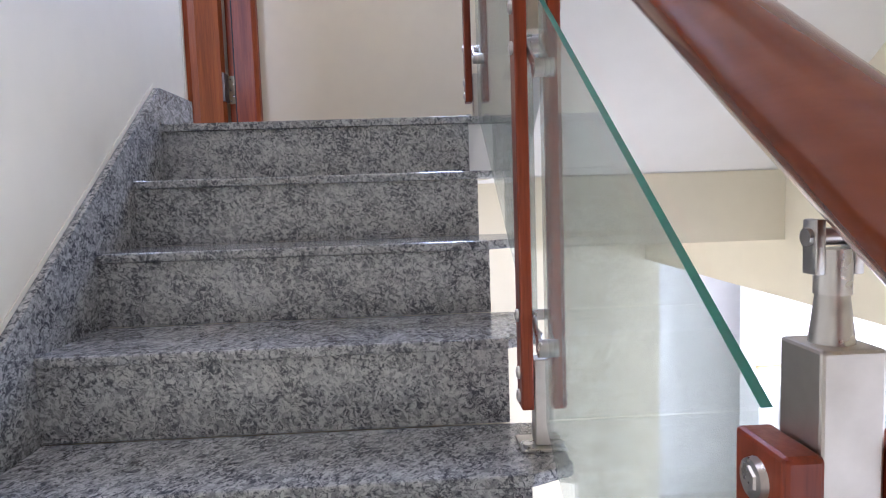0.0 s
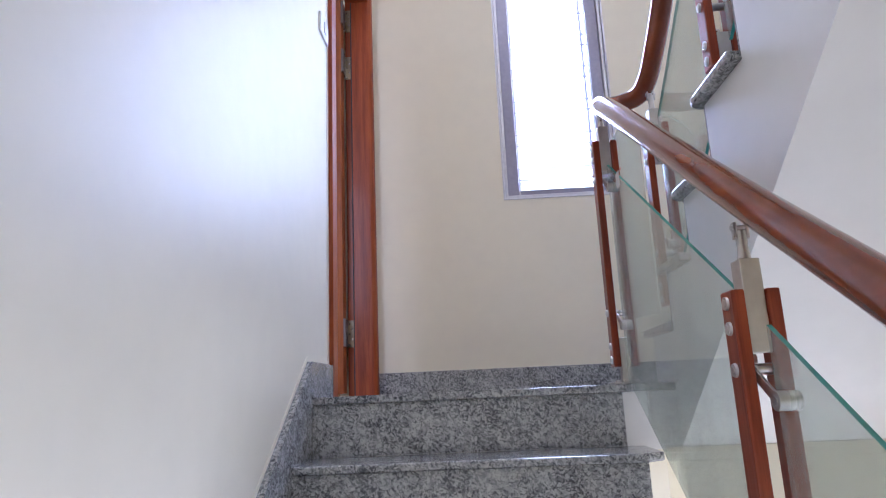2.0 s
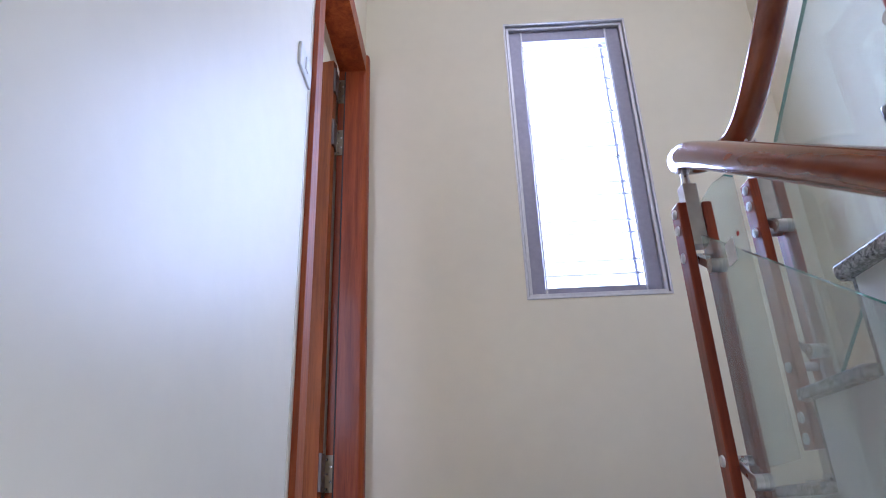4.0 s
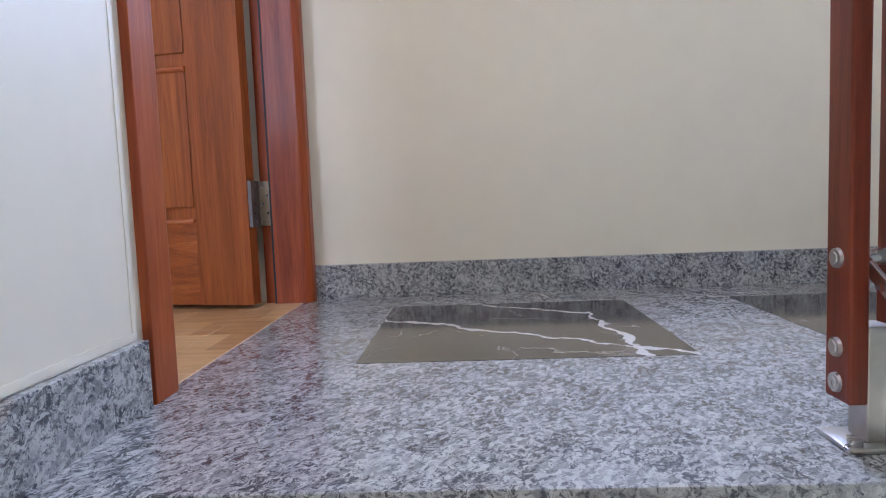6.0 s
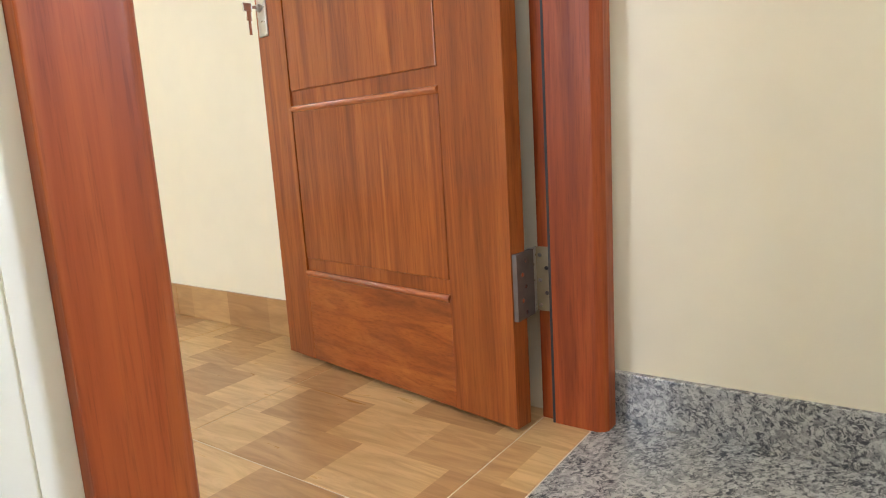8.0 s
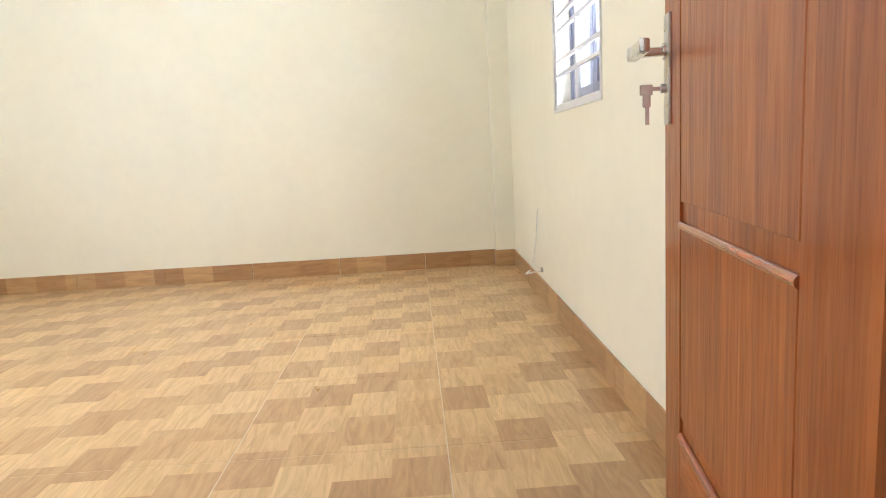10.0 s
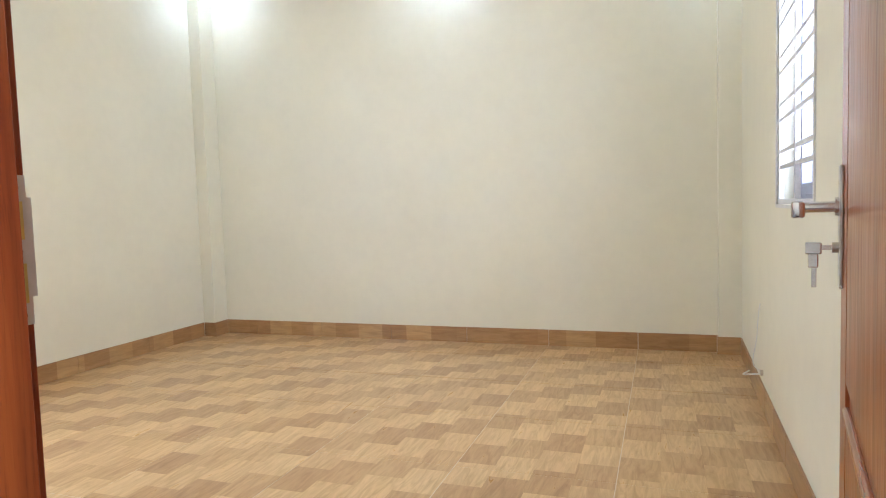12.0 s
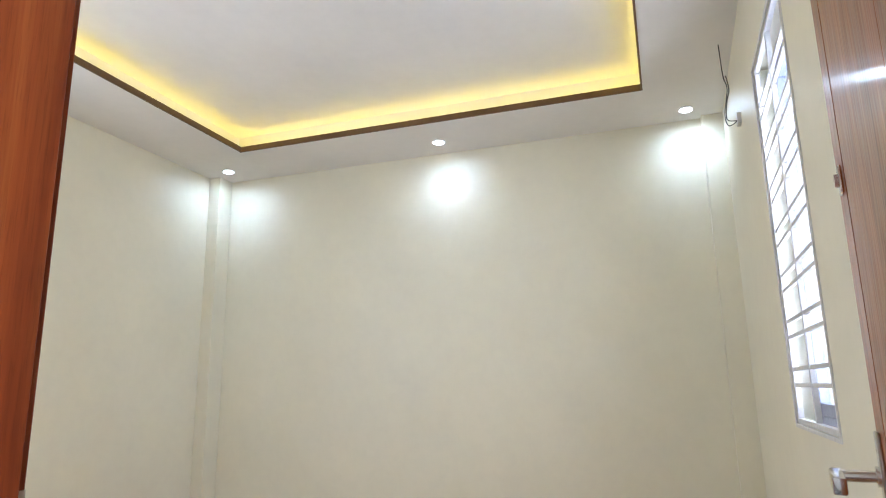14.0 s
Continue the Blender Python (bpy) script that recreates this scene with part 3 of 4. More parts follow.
part("label_mark", boxes((GX - 0.0062, GX - 0.0059, -0.105, -0.095, 0.592, 0.60)), "red_print", railing, "small red mark")

# ---- door ----
frame_ob = tagged(new("door_frame"), "red-brown wooden door frame standing open to the landing", "door frame", kind="structure")
frame_ob.matrix_basis = pose(0, 0.8, 0)
FX0, FX1, FS = -0.113, 0.016, -0.078
part("jamb", prism([(-0.106, 0.2945), (FX1, 0.2945), (FX1, 0.364), (FX1 - 0.004, 0.373), (FX1 - 0.014, 0.380), (FS, 0.380), (FS, 0.352), (-0.106, 0.352)], "z", 0.0, 2.155, 0.0015), "frame_wood", frame_ob)
part("jamb", prism([(FX0, 1.2495), (FX1 + 0.012, 1.2495), (FX1 + 0.012, 1.216), (FX1 + 0.006, 1.206), (FX1 - 0.006, 1.200), (FS, 1.200), (FS, 1.215), (FX0, 1.215)], "z", 0.0, 2.155, 0.0015), "frame_wood", frame_ob)
part("head", boxes((FX0 + 0.001, FS, 0.3525, 1.2145, 2.075, 2.154), (FS + 0.0005, FX1 - 0.001, 0.3805, 1.1995, 2.06, 2.154)), "frame_wood", frame_ob)
for y0, y1 in ((0.268, 0.294), (1.250, 1.258)):
    part("sealant_line", boxes((-0.002, 0.0015, y0, y1, 0.1, 2.15)), "cream_paint", frame_ob, "rough filler line")
# rubber strip in the rebate
part("seal_strip", boxes((FS - 0.0055, FS - 0.0003, 1.2015, 1.2148, 0.0, 2.06)), "black_rubber", frame_ob)

# strike plate
bm = boxes((-0.1045, -0.0785, 0.3522, 0.3545, 0.912, 1.062), (-0.110, -0.1045, 0.3515, 0.3545, 0.940, 1.040))
part("strike_plate", bm, "satin_steel", frame_ob, "steel strike plate with two slots")
for z0, z1 in ((0.998, 1.036), (0.934, 0.974)):
    part("strike_slot", boxes((-0.100, -0.084, 0.3543, 0.3549, z0, z1)), "gold_trim", frame_ob, "brassy slot in the plate")
for z in (1.049, 0.986, 0.922):
    part("strike_screw", rod(bmesh.new(), (-0.092, 0.3544, z), (-0.092, 0.3558, z), 0.0045, 12), "chrome", frame_ob)

W, T, H = 0.813, 0.042, 2.05
SWING = radians(9.7)
door = tagged(new("door_leaf"), "red-brown panelled wooden door standing open into the room", "door")
hinge_at = (-0.118, 1.118)
# local x runs along the leaf from hinge to lock, local y towards the wall behind it
door.matrix_basis = Matrix.Translation((hinge_at[0], hinge_at[1], 0.012)) @ Matrix(((-math.cos(SWING), math.sin(SWING), 0, 0), (math.sin(SWING), math.cos(SWING), 0, 0), (0, 0, 1, 0), (0, 0, 0, 1)))


def dpart(name, bm, mat, parent=None, label="", smooth=False):
    ob = link(name, bm, mat, smooth)
    ob.parent = parent or door
    if label:
        ob["label"] = label
    return ob


dpart("leaf_core", boxes((0, W, 0.006, T - 0.006, 0, H)), "door_wood")
PX0, PX1 = 0.162, 0.690
for side, y0, y1 in ((0, 0.0, 0.0062), (1, T - 0.0062, T)):
    dpart("stile", boxes((0, PX0, y0, y1, 0, H)), "door_wood")
    dpart("stile", boxes((PX1, W, y0, y1, 0, H)), "door_wood")
    for z0, z1 in ((0, 0.236), (1.90, H)):
        dpart("rail", boxes((PX0 + 0.0003, PX1 - 0.0003, y0, y1, z0, z1), bevel=0.0022), "door_wood_across")
    for z0, z1 in ((0.276, 0.656), (0.700, 1.862)):
        dpart("door_panel", boxes((PX0 + 0.004, PX1 - 0.004, y0 + (0.0004 if side == 0 else 0), y1 - (0.0004 if side else 0), z0, z1), bevel=0.0022), "door_wood")
    # rounded moulding at the foot of each sunk band
    for z in (0.236, 0.656):
        bm = bmesh.new()
        rod(bm, (PX0 + 0.003, 0.0035 if side == 0 else T - 0.0035, z), (PX1 - 0.003, 0.0035 if side == 0 else T - 0.0035, z), 0.0085, 20)
        dpart("moulding", bm, "moulding_wood", None, "", True)
# lock set
plate = dpart("lock_plate", boxes((W - 0.055, W - 0.015, -0.006, 0.0, 0.845, 1.055), bevel=0.002), "steel", None, "long steel lock plate")
bm = bmesh.new()
rod(bm, (W - 0.035, -0.005, 0.985), (W - 0.035, -0.062, 0.985), 0.0095)
rod(bm, (W - 0.035, -0.005, 0.985), (W - 0.035, -0.012, 0.985), 0.016)
dpart("handle_neck", bm, "chrome", None, "", True)
dpart("lever_handle", boxes((W - 0.155, W - 0.022, -0.078, -0.058, 0.970, 0.996), bevel=0.004), "chrome", None, "chrome lever handle", True)
bm = bmesh.new()
rod(bm, (W - 0.035, -0.005, 0.915), (W - 0.035, -0.016, 0.915), 0.009)
dpart("lock_cylinder", bm, "steel", None, "", True)
bm = bmesh.new()
box(bm, W - 0.037, W - 0.033, -0.032, -0.014, 0.911, 0.919, 0.0008)
box(bm, W - 0.038, W - 0.032, -0.056, -0.031, 0.903, 0.924, 0.002)
box(bm, W - 0.043, W - 0.039, -0.052, -0.036, 0.880, 0.904, 0.002)
box(bm, W - 0.042, W - 0.040, -0.047, -0.039, 0.846, 0.881, 0.0006)
dpart("key", bm, "chrome", None, "pair of keys hanging in the lock")
bm = bmesh.new()
rod(bm, (W - 0.085, 0.0, 1.47), (W - 0.085, -0.012, 1.47), 0.012)
box(bm, W - 0.100, W - 0.070, -0.006, 0.0, 1.445, 1.495, 0.003)
dpart("night_latch", bm, "chrome", None, "", True)
# hinges between leaf and jamb
for z0 in (0.227, 1.62, 1.895):
    h = tagged(new("hinge"), "steel butt hinge with screws on the door frame", "hinge", "door hinges")
    h.matrix_basis = pose(-0.12, 1.19, z0)
    part("hinge_leaf", boxes((-0.118, -0.0805, 1.2115, 1.2152, z0, z0 + 0.128)), "brassy_steel", h)
    part("hinge_leaf", boxes((-0.1165, -0.1075, 1.121, 1.188, z0, z0 + 0.128)), "bronze_steel", h)
    bm = bmesh.new()
    rod(bm, (-0.116, 1.193, z0), (-0.116, 1.193, z0 + 0.128), 0.0065)
    box(bm, -0.1175, -0.1145, 1.193, 1.2125, z0, z0 + 0.128)
    part("hinge_pin", bm, "steel", h, "", True)
    for i, dz in enumerate((0.012, 0.037, 0.062, 0.087, 0.112)):
        dx = 0.006 if i % 2 else -0.008
        part("hinge_screw", rod(bmesh.new(), (-0.098 + dx, 1.2116, z0 + dz), (-0.098 + dx, 1.2100, z0 + dz), 0.0042, 12), "chrome", h, "", True)
        part("hinge_screw", rod(bmesh.new(), (-0.1076, 1.146 - dx, z0 + dz), (-0.1062, 1.146 - dx, z0 + dz), 0.0042, 12), "chrome", h, "", True)

# light switch beside the door
sw = tagged(new("light_switch"), "white plastic light switch plate on the stair wall", "switch")
sw.matrix_basis = pose(0, 0.21, 1.29)
part("switch_plate", boxes((0.0, 0.009, 0.15, 0.268, 1.253, 1.328), bevel=0.003), "white_plastic", sw)
part("rocker", boxes((0.009, 0.013, 0.195, 0.222, 1.270, 1.311), bevel=0.002), "white_plastic", sw)


# ---- windows ----
def landing_window():
    win = tagged(new("window_1"), "tall narrow aluminium casement window with bright daylight and bars", "window", kind="structure")
    win.matrix_basis = pose(0.972, BACK, 0.94)
    x0, x1, z0, z1 = 0.68, 1.265, 0.94, 2.36
    def ring(a, b, c, d, w, ya, yb):
        return boxes((a, b, ya, yb, c, c + w), (a, b, ya, yb, d - w, d), (a, a + w, ya, yb, c + w, d - w), (b - w, b, ya, yb, c + w, d - w), bevel=0.0015)
    part("architrave", ring(x0 - 0.004, x1 + 0.004, z0 - 0.004, z1 + 0.004, 0.009, BACK - 0.004, BACK + 0.02), "light_aluminium", win)
    part("window_frame", ring(x0 + 0.0085, x1 - 0.0085, z0 + 0.0085, z1 - 0.0085, 0.014, BACK + 0.012, BACK + 0.10), "light_aluminium", win, "pale aluminium frame")
    part("sash", boxes((x0 + 0.024, x0 + 0.080, BACK + 0.03, BACK + 0.075, z0 + 0.024, z1 - 0.024), (x1 - 0.084, x1 - 0.024, BACK + 0.03, BACK + 0.075, z0 + 0.024, z1 - 0.024),
        (x0 + 0.080, x1 - 0.084, BACK + 0.03, BACK + 0.075, z0 + 0.024, z0 + 0.052), (x0 + 0.080, x1 - 0.084, BACK + 0.03, BACK + 0.075, z1 - 0.084, z1 - 0.024), bevel=0.0015), "aluminium", win, "grey aluminium sash")
    for xa in (x0 + 0.084, x1 - 0.090):
        part("glazing_bead", boxes((xa - 0.004, xa + 0.004, BACK + 0.024, BACK + 0.0295, z0 + 0.026, z1 - 0.026), bevel=0.001), "light_aluminium", win, "pale glazing bead")
    gl = part("pane", boxes((x0 + 0.08, x1 - 0.08, BACK + 0.05, BACK + 0.056, z0 + 0.053, z1 - 0.085)), "window_glass", win)
    gl.visible_shadow = False
    part("grille_post", boxes((x1 - 0.112, x1 - 0.100, BACK + 0.082, BACK + 0.094, z0 + 0.03, z1 - 0.03)), "aluminium", win)
    part("grille_post", boxes((x0 + 0.088, x0 + 0.096, BACK + 0.082, BACK + 0.094, z0 + 0.03, z1 - 0.03)), "aluminium", win)
    for k in range(7):
        for dz in (0.0, 0.062):
            bm = bmesh.new()
            z = z0 + 0.125 + 0.19 * k + dz
            if z < z1 - 0.06:
                rod(bm, (x0 + 0.03, BACK + 0.088, z), (x1 - 0.03, BACK + 0.088, z), 0.0040, 8)
                box(bm, x1 - 0.119, x1 - 0.093, BACK + 0.080, BACK + 0.096, z - 0.006, z + 0.006, 0.002)
                part("bar", bm, "aluminium", win)
            else:
                bm.free()


landing_window()


def room_window():
    y = ROOM_Y1
    win = tagged(new("window_2"), "aluminium casement window behind a white painted security grille", "window", kind="structure")
    x0, x1, z0, z1 = WX0, WX1, 0.985, 2.50
    win.matrix_basis = pose((x0 + x1) / 2, y, z0)
    def ring(a, b, c, d, w, ya, yb):
        return boxes((a, b, ya, yb, c, c + w), (a, b, ya, yb, d - w, d), (a, a + w, ya, yb, c + w, d - w), (b - w, b, ya, yb, c + w, d - w), bevel=0.0015)
    part("architrave", ring(x0 - 0.012, x1 + 0.012, z0 - 0.012, z1 + 0.012, 0.014, y - 0.006, y + 0.002), "white_bar", win)
    part("grille_frame", ring(x0 + 0.003, x1 - 0.003, z0 + 0.003, z1 - 0.003, 0.020, y + 0.003, y + 0.023), "white_bar", win, "white painted steel grille")
    xm = (x0 + x1) / 2
    part("grille_post", boxes((xm - 0.010, xm + 0.010, y + 0.004, y + 0.022, z0 + 0.024, z1 - 0.024)), "white_bar", win)
    z = z0 + 0.150
    while z < z1 - 0.06:
        for dz in (0.0, 0.062):
            for a, b in ((x0 + 0.0235, xm - 0.0105), (xm + 0.0105, x1 - 0.0235)):
                if z + dz < z1 - 0.03:
                    part("bar", boxes((a, b, y + 0.006, y + 0.020, z + dz - 0.007, z + dz + 0.007)), "white_bar", win)
        z += 0.188
    part("window_frame", ring(x0 + 0.0005, x1 - 0.0005, z0 + 0.0005, z1 - 0.0005, 0.035, y + 0.07, y + 0.12), "blue_aluminium", win)
    for a, b in ((x0 + 0.036, xm - 0.006), (xm + 0.006, x1 - 0.036)):
        sash = part("sash", ring(a, b, z0 + 0.036, z1 - 0.036, 0.045, y + 0.075, y + 0.115), "blue_aluminium", win)
        gl = part("pane", boxes((a + 0.04, b - 0.04, y + 0.092, y + 0.098, z0 + 0.075, z1 - 0.075)), "window_glass", win)
        gl.visible_shadow = False
    part("window_lock", boxes((x1 - 0.085, x1 - 0.045, y + 0.055, y + 0.075, 1.59, 1.64), bevel=0.003), "black_rubber", win)
    for a, b in ((xm + 0.095, xm + 0.140), (xm + 0.185, xm + 0.215)):
        part("stile", boxes((a, b, y + 0.078, y + 0.090, z0 + 0.0815, z1 - 0.0815), bevel=0.0015), "blue_aluminium", win, "overlapping blue-grey sash stile")
    part("low_panel", boxes((xm + 0.05, x1 - 0.08, y + 0.086, y + 0.09, z0 + 0.081, z0 + 0.17)), "aluminium", win)
    win.matrix_basis = SKEW @ win.matrix_basis


room_window()
# the glare of the open air and the house across the lane
bd = tagged(link("backdrop_lane", boxes((-4.0, 6.0, 4.8, 4.85, -3, 16)), "bright_sky"), "bright hazy daylight outside the landing window", "backdrop", kind="structure")

# ---- room ----
structure("floor_bed", boxes((ROOM_X, -0.003, ROOM_Y0, ROOM_Y1 + 0.06, -0.12, -0.0012)), "grout", "pale grout bed under the room tiles", "floor")
structure("wall_room_far", boxes((ROOM_X - 0.15, ROOM_X, ROOM_Y0 - 0.15, ROOM_Y1 + 0.15, -0.1, 3.4)), "room_paint", "cream painted far wall of the empty room", "wall")
# the hole is added, out of view, for the room's fill lamp
structure("wall_room_left", pierced("y", ROOM_Y0 - 0.15, ROOM_Y0, (ROOM_X, -1.65, -0.35, -0.11), (-0.1, 0.9, 2.3, 3.4), [(1, 1)]), "room_paint", "cream painted side wall of the empty room", "wall")
window_wall = structure("wall_room_window", pierced("y", ROOM_Y1, ROOM_Y1 + 0.15, (ROOM_X - 0.1, WX0, WX1, 0.0), (-0.1, 0.985, 2.50, 3.4), [(1, 1)]), "room_paint", "cream painted wall of the empty room with a barred window", "wall")
window_wall.matrix_basis = SKEW
structure("wall_room_door", pierced("x", -0.16, -0.113, (ROOM_Y0, 0.28, 1.251, ROOM_Y1), (-0.1, -0.02, 2.16, 3.4), [(1, 1)]), "room_paint", "cream painted wall around the room door", "wall")
structure("column_left", boxes((ROOM_X, -4.02, ROOM_Y0, -2.59, 0, CEIL), bevel=0.003), "room_paint", "cream painted corner column", "column")
structure("column_right", boxes((ROOM_X, -4.13, 1.30, ROOM_Y1 + 0.06, 0, CEIL), bevel=0.003), "room_paint", "cream painted corner column beside the window wall", "column")

# ceiling with a raised tray and hidden warm strip light
CX0, CX1, CY0, CY1 = -3.58, -0.75, -2.06, 0.935
structure("ceiling_room", boxes((ROOM_X, CX0, ROOM_Y0, ROOM_Y1 + 0.08, CEIL, CEIL + 0.03), (CX1, -0.16, ROOM_Y0, ROOM_Y1, CEIL, CEIL + 0.03),
    (CX0, CX1, ROOM_Y0, CY0, CEIL, CEIL + 0.03), (CX0, CX1, CY1, ROOM_Y1 + 0.08, CEIL, CEIL + 0.03),
    (ROOM_X, -0.16, ROOM_Y0, ROOM_Y1, 3.115, 3.18),
    (CX0 - 0.10, CX0 - 0.08, CY0 - 0.10, CY1 + 0.10, CEIL + 0.03, 3.115), (CX1 + 0.08, CX1 + 0.10, CY0 - 0.10, CY1 + 0.10, CEIL + 0.03, 3.115),
    (CX0 - 0.08, CX1 + 0.08, CY0 - 0.10, CY0 - 0.08, CEIL + 0.03, 3.115), (CX0 - 0.08, CX1 + 0.08, CY1 + 0.08, CY1 + 0.10, CEIL + 0.03, 3.115)), "ceiling_paint", "white plaster ceiling with a raised rectangular tray", "ceiling")
structure("trim_tray", boxes((CX0, CX0 + 0.012, CY0, CY1, CEIL - 0.003, CEIL + 0.038), (CX1 - 0.012, CX1, CY0, CY1, CEIL - 0.003, CEIL + 0.038),
    (CX0 + 0.012, CX1 - 0.012, CY0, CY0 + 0.012, CEIL - 0.003, CEIL + 0.038), (CX0 + 0.012, CX1 - 0.012, CY1 - 0.012, CY1, CEIL - 0.003, CEIL + 0.038)), "brown_trim", "dark brown wooden edge trim of the ceiling tray", "trim")
strip = tagged(link("strip_light", boxes((CX0 - 0.045, CX0 - 0.033, CY0, CY1, CEIL + 0.0305, CEIL + 0.036), (CX1 + 0.033, CX1 + 0.045, CY0, CY1, CEIL + 0.0305, CEIL + 0.036),
    (CX0, CX1, CY0 - 0.045, CY0 - 0.033, CEIL + 0.0305, CEIL + 0.036), (CX0, CX1, CY1 + 0.033, CY1 + 0.045, CEIL + 0.0305, CEIL + 0.036)), "led_warm"), "warm yellow strip light hidden in the ceiling tray", "strip light")
SPOTS = ((-3.92, -2.43), (-3.94, -0.555), (-3.99, 1.20))
for x, y in SPOTS:
    d = tagged(new("downlight"), "small round recessed downlight shining white in the ceiling", "downlight", "ceiling downlights")
    d.matrix_basis = pose(x, y, CEIL)
    bm = bmesh.new()
    rod(bm, (x, y, CEIL - 0.005), (x, y, CEIL - 0.0002), 0.050, 32, 0.055)
    part("rim", bm, "white_plastic", d, "white rim", True)
    bm = bmesh.new()
    rod(bm, (x, y, CEIL - 0.0075), (x, y, CEIL - 0.0052), 0.040, 32)
    part("lens", bm, "downlight_glow", d, "glowing lens", True)
    lamp("downlight_lamp", 'SPOT', pose(x, y, CEIL - 0.012), 17, (0.80, 0.94, 1.0), angle=172)

# cable and box under the ceiling
jb = tagged(new("junction_box"), "small white wall box with loose black wires up to the ceiling", "wall box")
jb.matrix_basis = pose(-3.17, ROOM_Y1, 2.52)
part("cover", boxes((-3.20, -3.14, ROOM_Y1 - 0.02, ROOM_Y1, 2.49, 2.55), bevel=0.003), "white_plastic", jb)
part("wire", tube([(-3.17, ROOM_Y1 - 0.02, 2.51), (-3.19, ROOM_Y1 - 0.06, 2.50), (-3.22, ROOM_Y1 - 0.07, 2.58), (-3.17, ROOM_Y1 - 0.05, 2.70), (-3.20, ROOM_Y1 - 0.06, 2.80), (-3.15, ROOM_Y1 - 0.07, 2.96)], 0.0025, 8), "black_rubber", jb)
part("wire", tube([(-3.16, ROOM_Y1 - 0.02, 2.51), (-3.14, ROOM_Y1 - 0.07, 2.52), (-3.13, ROOM_Y1 - 0.06, 2.62), (-3.18, ROOM_Y1 - 0.04, 2.70), (-3.17, ROOM_Y1 - 0.05, 2.78)], 0.0025, 8), "black_rubber", jb)
cb = tagged(new("loose_cable"), "thin white cable loop sticking out of the wall near the floor", "cable")
cb.matrix_basis = pose(-3.03, ROOM_Y1, 0.16)
part("cable", tube([(-3.03, ROOM_Y1, 0.16), (-3.05, ROOM_Y1 - 0.05, 0.15), (-3.12, ROOM_Y1 - 0.08, 0.13), (-3.16, ROOM_Y1 - 0.05, 0.14)], 0.004, 8), "white_plastic", cb)
part("cable", tube([(-3.03, ROOM_Y1, 0.17), (-3.07, ROOM_Y1 - 0.04, 0.20), (-3.11, ROOM_Y1 - 0.02, 0.32), (-3.08, ROOM_Y1 - 0.015, 0.45), (-3.06, ROOM_Y1 - 0.01, 0.50)], 0.002, 8), "white_plastic", cb)
bm = bmesh.new()
rod(bm, (-3.03, ROOM_Y1 - 0.012, 0.165), (-3.03, ROOM_Y1, 0.165), 0.014, 14)
part("grommet", bm, "satin_steel", cb, "", True)

for ob in (jb, cb):
    ob.matrix_basis = SKEW @ ob.matrix_basis

# ---- lower room screen ----
scr = tagged(new("carved_screen"), "white partition with gold line and leaf-cut fretwork panel", "screen")
scr.matrix_basis = pose(4.6, 3.0, -3.0)
part("partition", boxes((3.43, 5.9, 3.0, 3.3, -3.0, -0.31)), "white_paint", scr)
part("ledge", boxes((3.40, 5.9, 2.972, 2.999, -1.69, -1.672)), "gold_trim", scr, "thin gold line")
part("panel_back", boxes((3.62, 5.2, 2.985, 2.999, -2.9, -1.84)), "grey_back", scr)
part("panel_rim", boxes((3.60, 5.22, 2.965, 2.984, -1.86, -1.83), (3.60, 3.63, 2.965, 2.984, -2.9, -1.861), (5.19, 5.22, 2.965, 2.984, -2.9, -1.861)), "white_plastic", scr)
rnd = random.Random(4)
for i in range(7):
    x = 3.74 + 0.2 * i
    part("branch", tube([(x, 2.975, -2.9), (x + 0.05, 2.975, -2.5), (x - 0.03, 2.975, -2.2), (x + 0.06, 2.975, -1.85)], 0.016, 8), "white_plastic", scr)
    for j in range(7):
        z = -2.75 + 0.135 * j
        s = 1 if (i + j) % 2 else -1
        bm = bmesh.new()
        L, wd, a = 0.12, 0.036, rnd.uniform(0.3, 1.0)
        pts = [(x + s * (u * L * math.cos(a)) - wd * math.sin(math.pi * u) * q * math.sin(a) * s, z + u * L * math.sin(a) + q * wd * math.sin(math.pi * u) * math.cos(a)) for u, q in ((0, 0), (0.3, 1), (0.6, 1), (1, 0), (0.6, -1), (0.3, -1))]
        bm.free()
        part("leaf", prism(pts, "y", 2.966, 2.982), "white_plastic", scr)

# ---- floor tiles and skirting tiles, piece by piece ----
P = 0.616
floor_room = tagged(new("floor_room"), "wood-look parquet ceramic floor tiles with pale joints", "floor", kind="structure")
floor_room.matrix_basis = pose(-2, -0.6, 0)
tile_mesh = {}


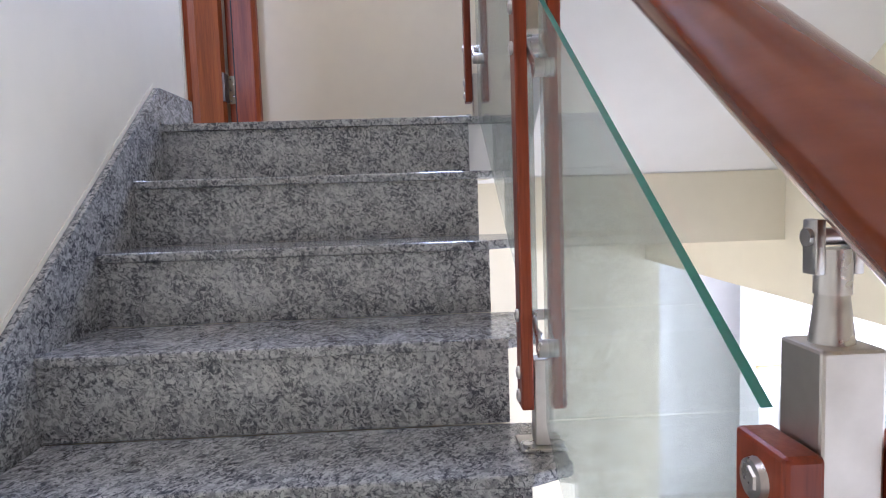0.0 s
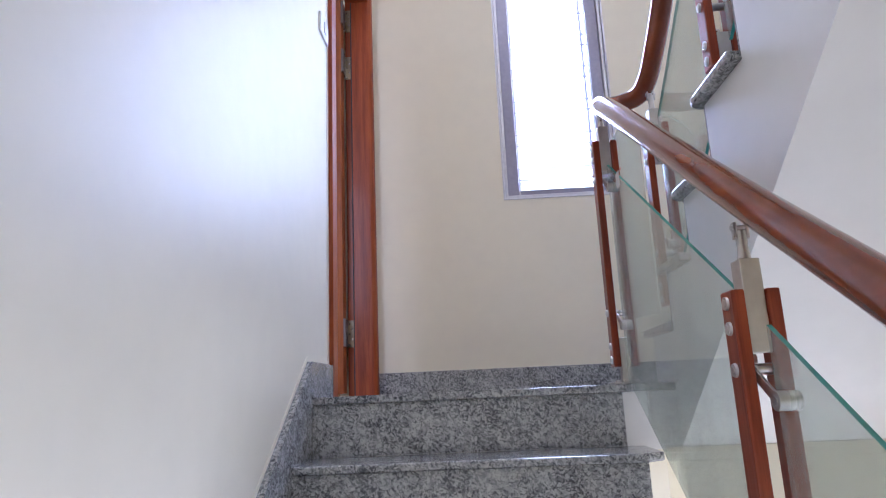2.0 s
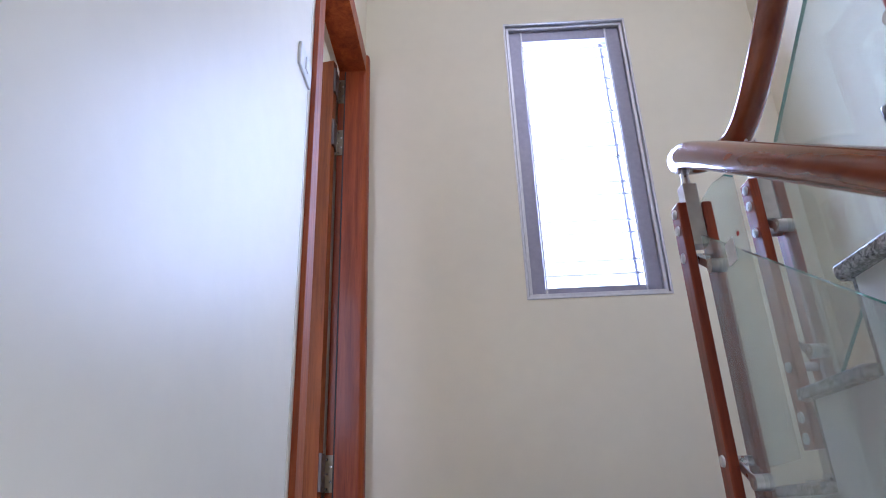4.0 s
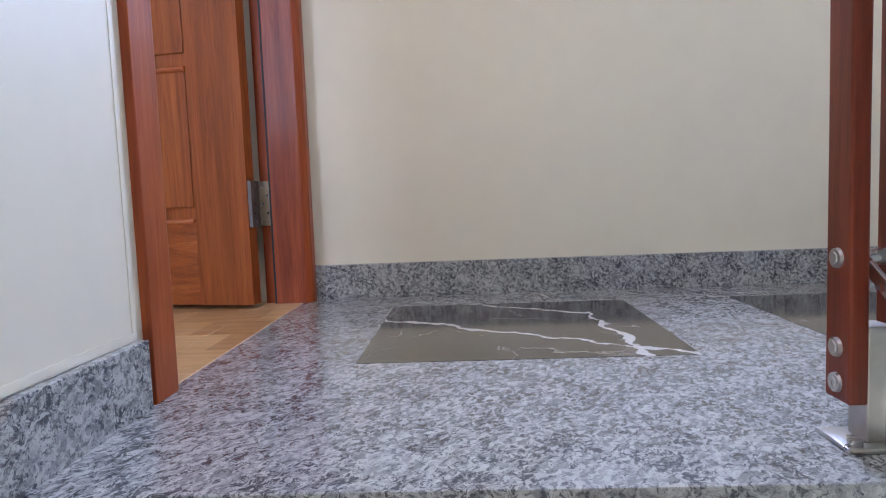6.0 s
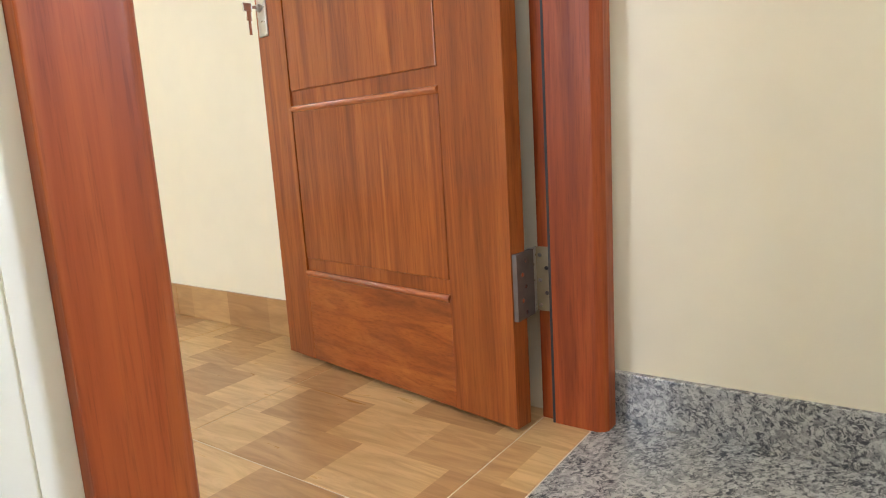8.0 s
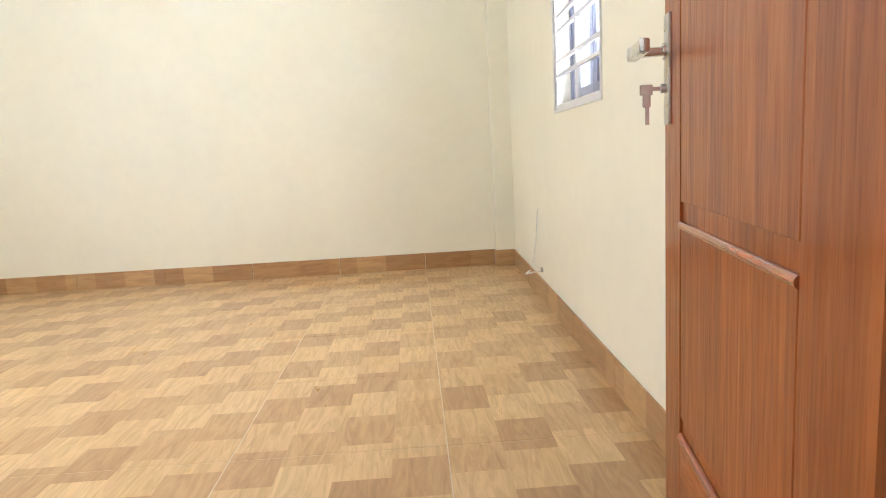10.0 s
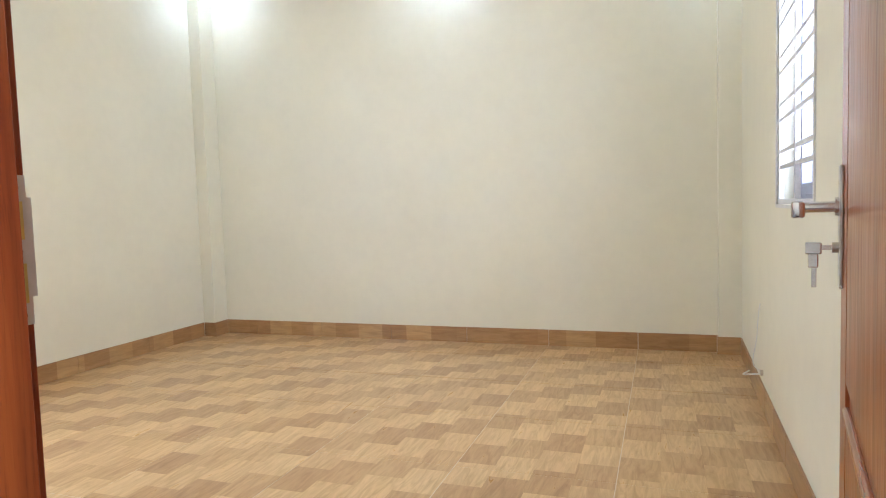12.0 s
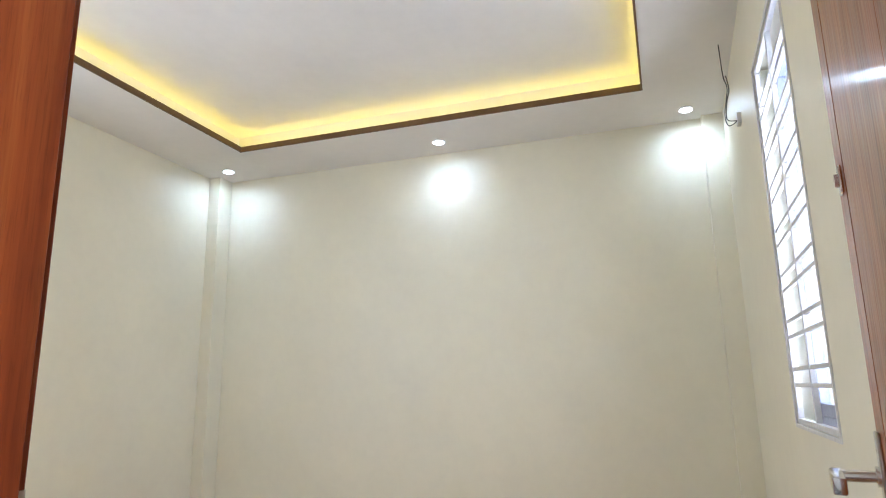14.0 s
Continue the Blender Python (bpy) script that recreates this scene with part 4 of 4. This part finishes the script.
def tile(name, x0, x1, y0, y1, z0, z1, mat, parent, bevel=0.0012):
    w, d, h = round(x1 - x0, 4), round(y1 - y0, 4), round(z1 - z0, 4)
    key = (w, d, h, mat)
    if key not in tile_mesh:
        bm = boxes((0, w, 0, d, 0, h), bevel=bevel)
        me = bpy.data.meshes.new(name)
        bmesh.ops.recalc_face_normals(bm, faces=bm.faces[:])
        bm.to_mesh(me)
        bm.free()
        me.materials.append(M[mat])
        tile_mesh[key] = me
    ob = new(name, tile_mesh[key])
    ob.parent = parent
    ob.matrix_parent_inverse = parent.matrix_basis.inverted()
    ob.matrix_basis = Matrix.Translation((x0, y0, z0))
    return ob


J = 0.0015
XJ0 = -0.004
ys = sorted({ROOM_Y0, ROOM_Y1 + 0.06} | {0.175 + P * k for k in range(-5, 3) if ROOM_Y0 + 0.02 < 0.175 + P * k < ROOM_Y1})
xs = sorted({ROOM_X, XJ0} | {-1.345 + P * k for k in range(-5, 3) if ROOM_X + 0.02 < -1.345 + P * k < XJ0 - 0.02})
for ya, yb in zip(ys, ys[1:]):
    for xa, xb in zip(xs, xs[1:]):
        if xb > -0.12 and (ya > 1.2 or yb < 0.36):
            xb = -0.162
        tile("tile", xa + J, xb - J, max(ya + J, -9), yb - J, -0.006, 0.0, "parquet_tile", floor_room)
base_room = tagged(new("baseboard_room"), "wood-look ceramic skirting tiles along the room walls", "baseboard", kind="structure")
base_room.matrix_basis = pose(-2, -0.6, 0)
BH = 0.115
for ya, yb in zip(ys, ys[1:]):
    a, b = max(ya, -2.59), min(yb, 1.30)
    tile("tile", ROOM_X, ROOM_X + 0.009, a + J, b - J, 0.0005, BH, "skirting_tile", base_room)
for k in range(7):
    xa, xb = -4.01 + P * k, min(-4.01 + P * (k + 1), -0.17)
    if xb > xa + 0.05:
        tile("tile", xa + J, xb - J, ROOM_Y0, ROOM_Y0 + 0.009, 0.0005, BH, "skirting_tile", base_room)
    xa, xb = -4.12 + P * k, min(-4.12 + P * (k + 1), -0.17)
    piece = tile("tile", xa + J, xb - J, ROOM_Y1 - 0.009, ROOM_Y1, 0.0005, BH, "skirting_tile", base_room)
    piece.matrix_basis = SKEW @ piece.matrix_basis
tile("tile", ROOM_X + 0.01, -4.012, -2.59, -2.581, 0.0005, BH, "skirting_tile", base_room)
tile("tile", -4.02, -4.011, ROOM_Y0 + 0.01, -2.591, 0.0005, BH, "skirting_tile", base_room)
tile("tile", -4.13, -4.121, 1.292, ROOM_Y1 + 0.030, 0.0005, BH, "skirting_tile", base_room)
tile("tile", ROOM_X + 0.0095, -4.131, 1.291, 1.30, 0.0005, BH, "skirting_tile", base_room)
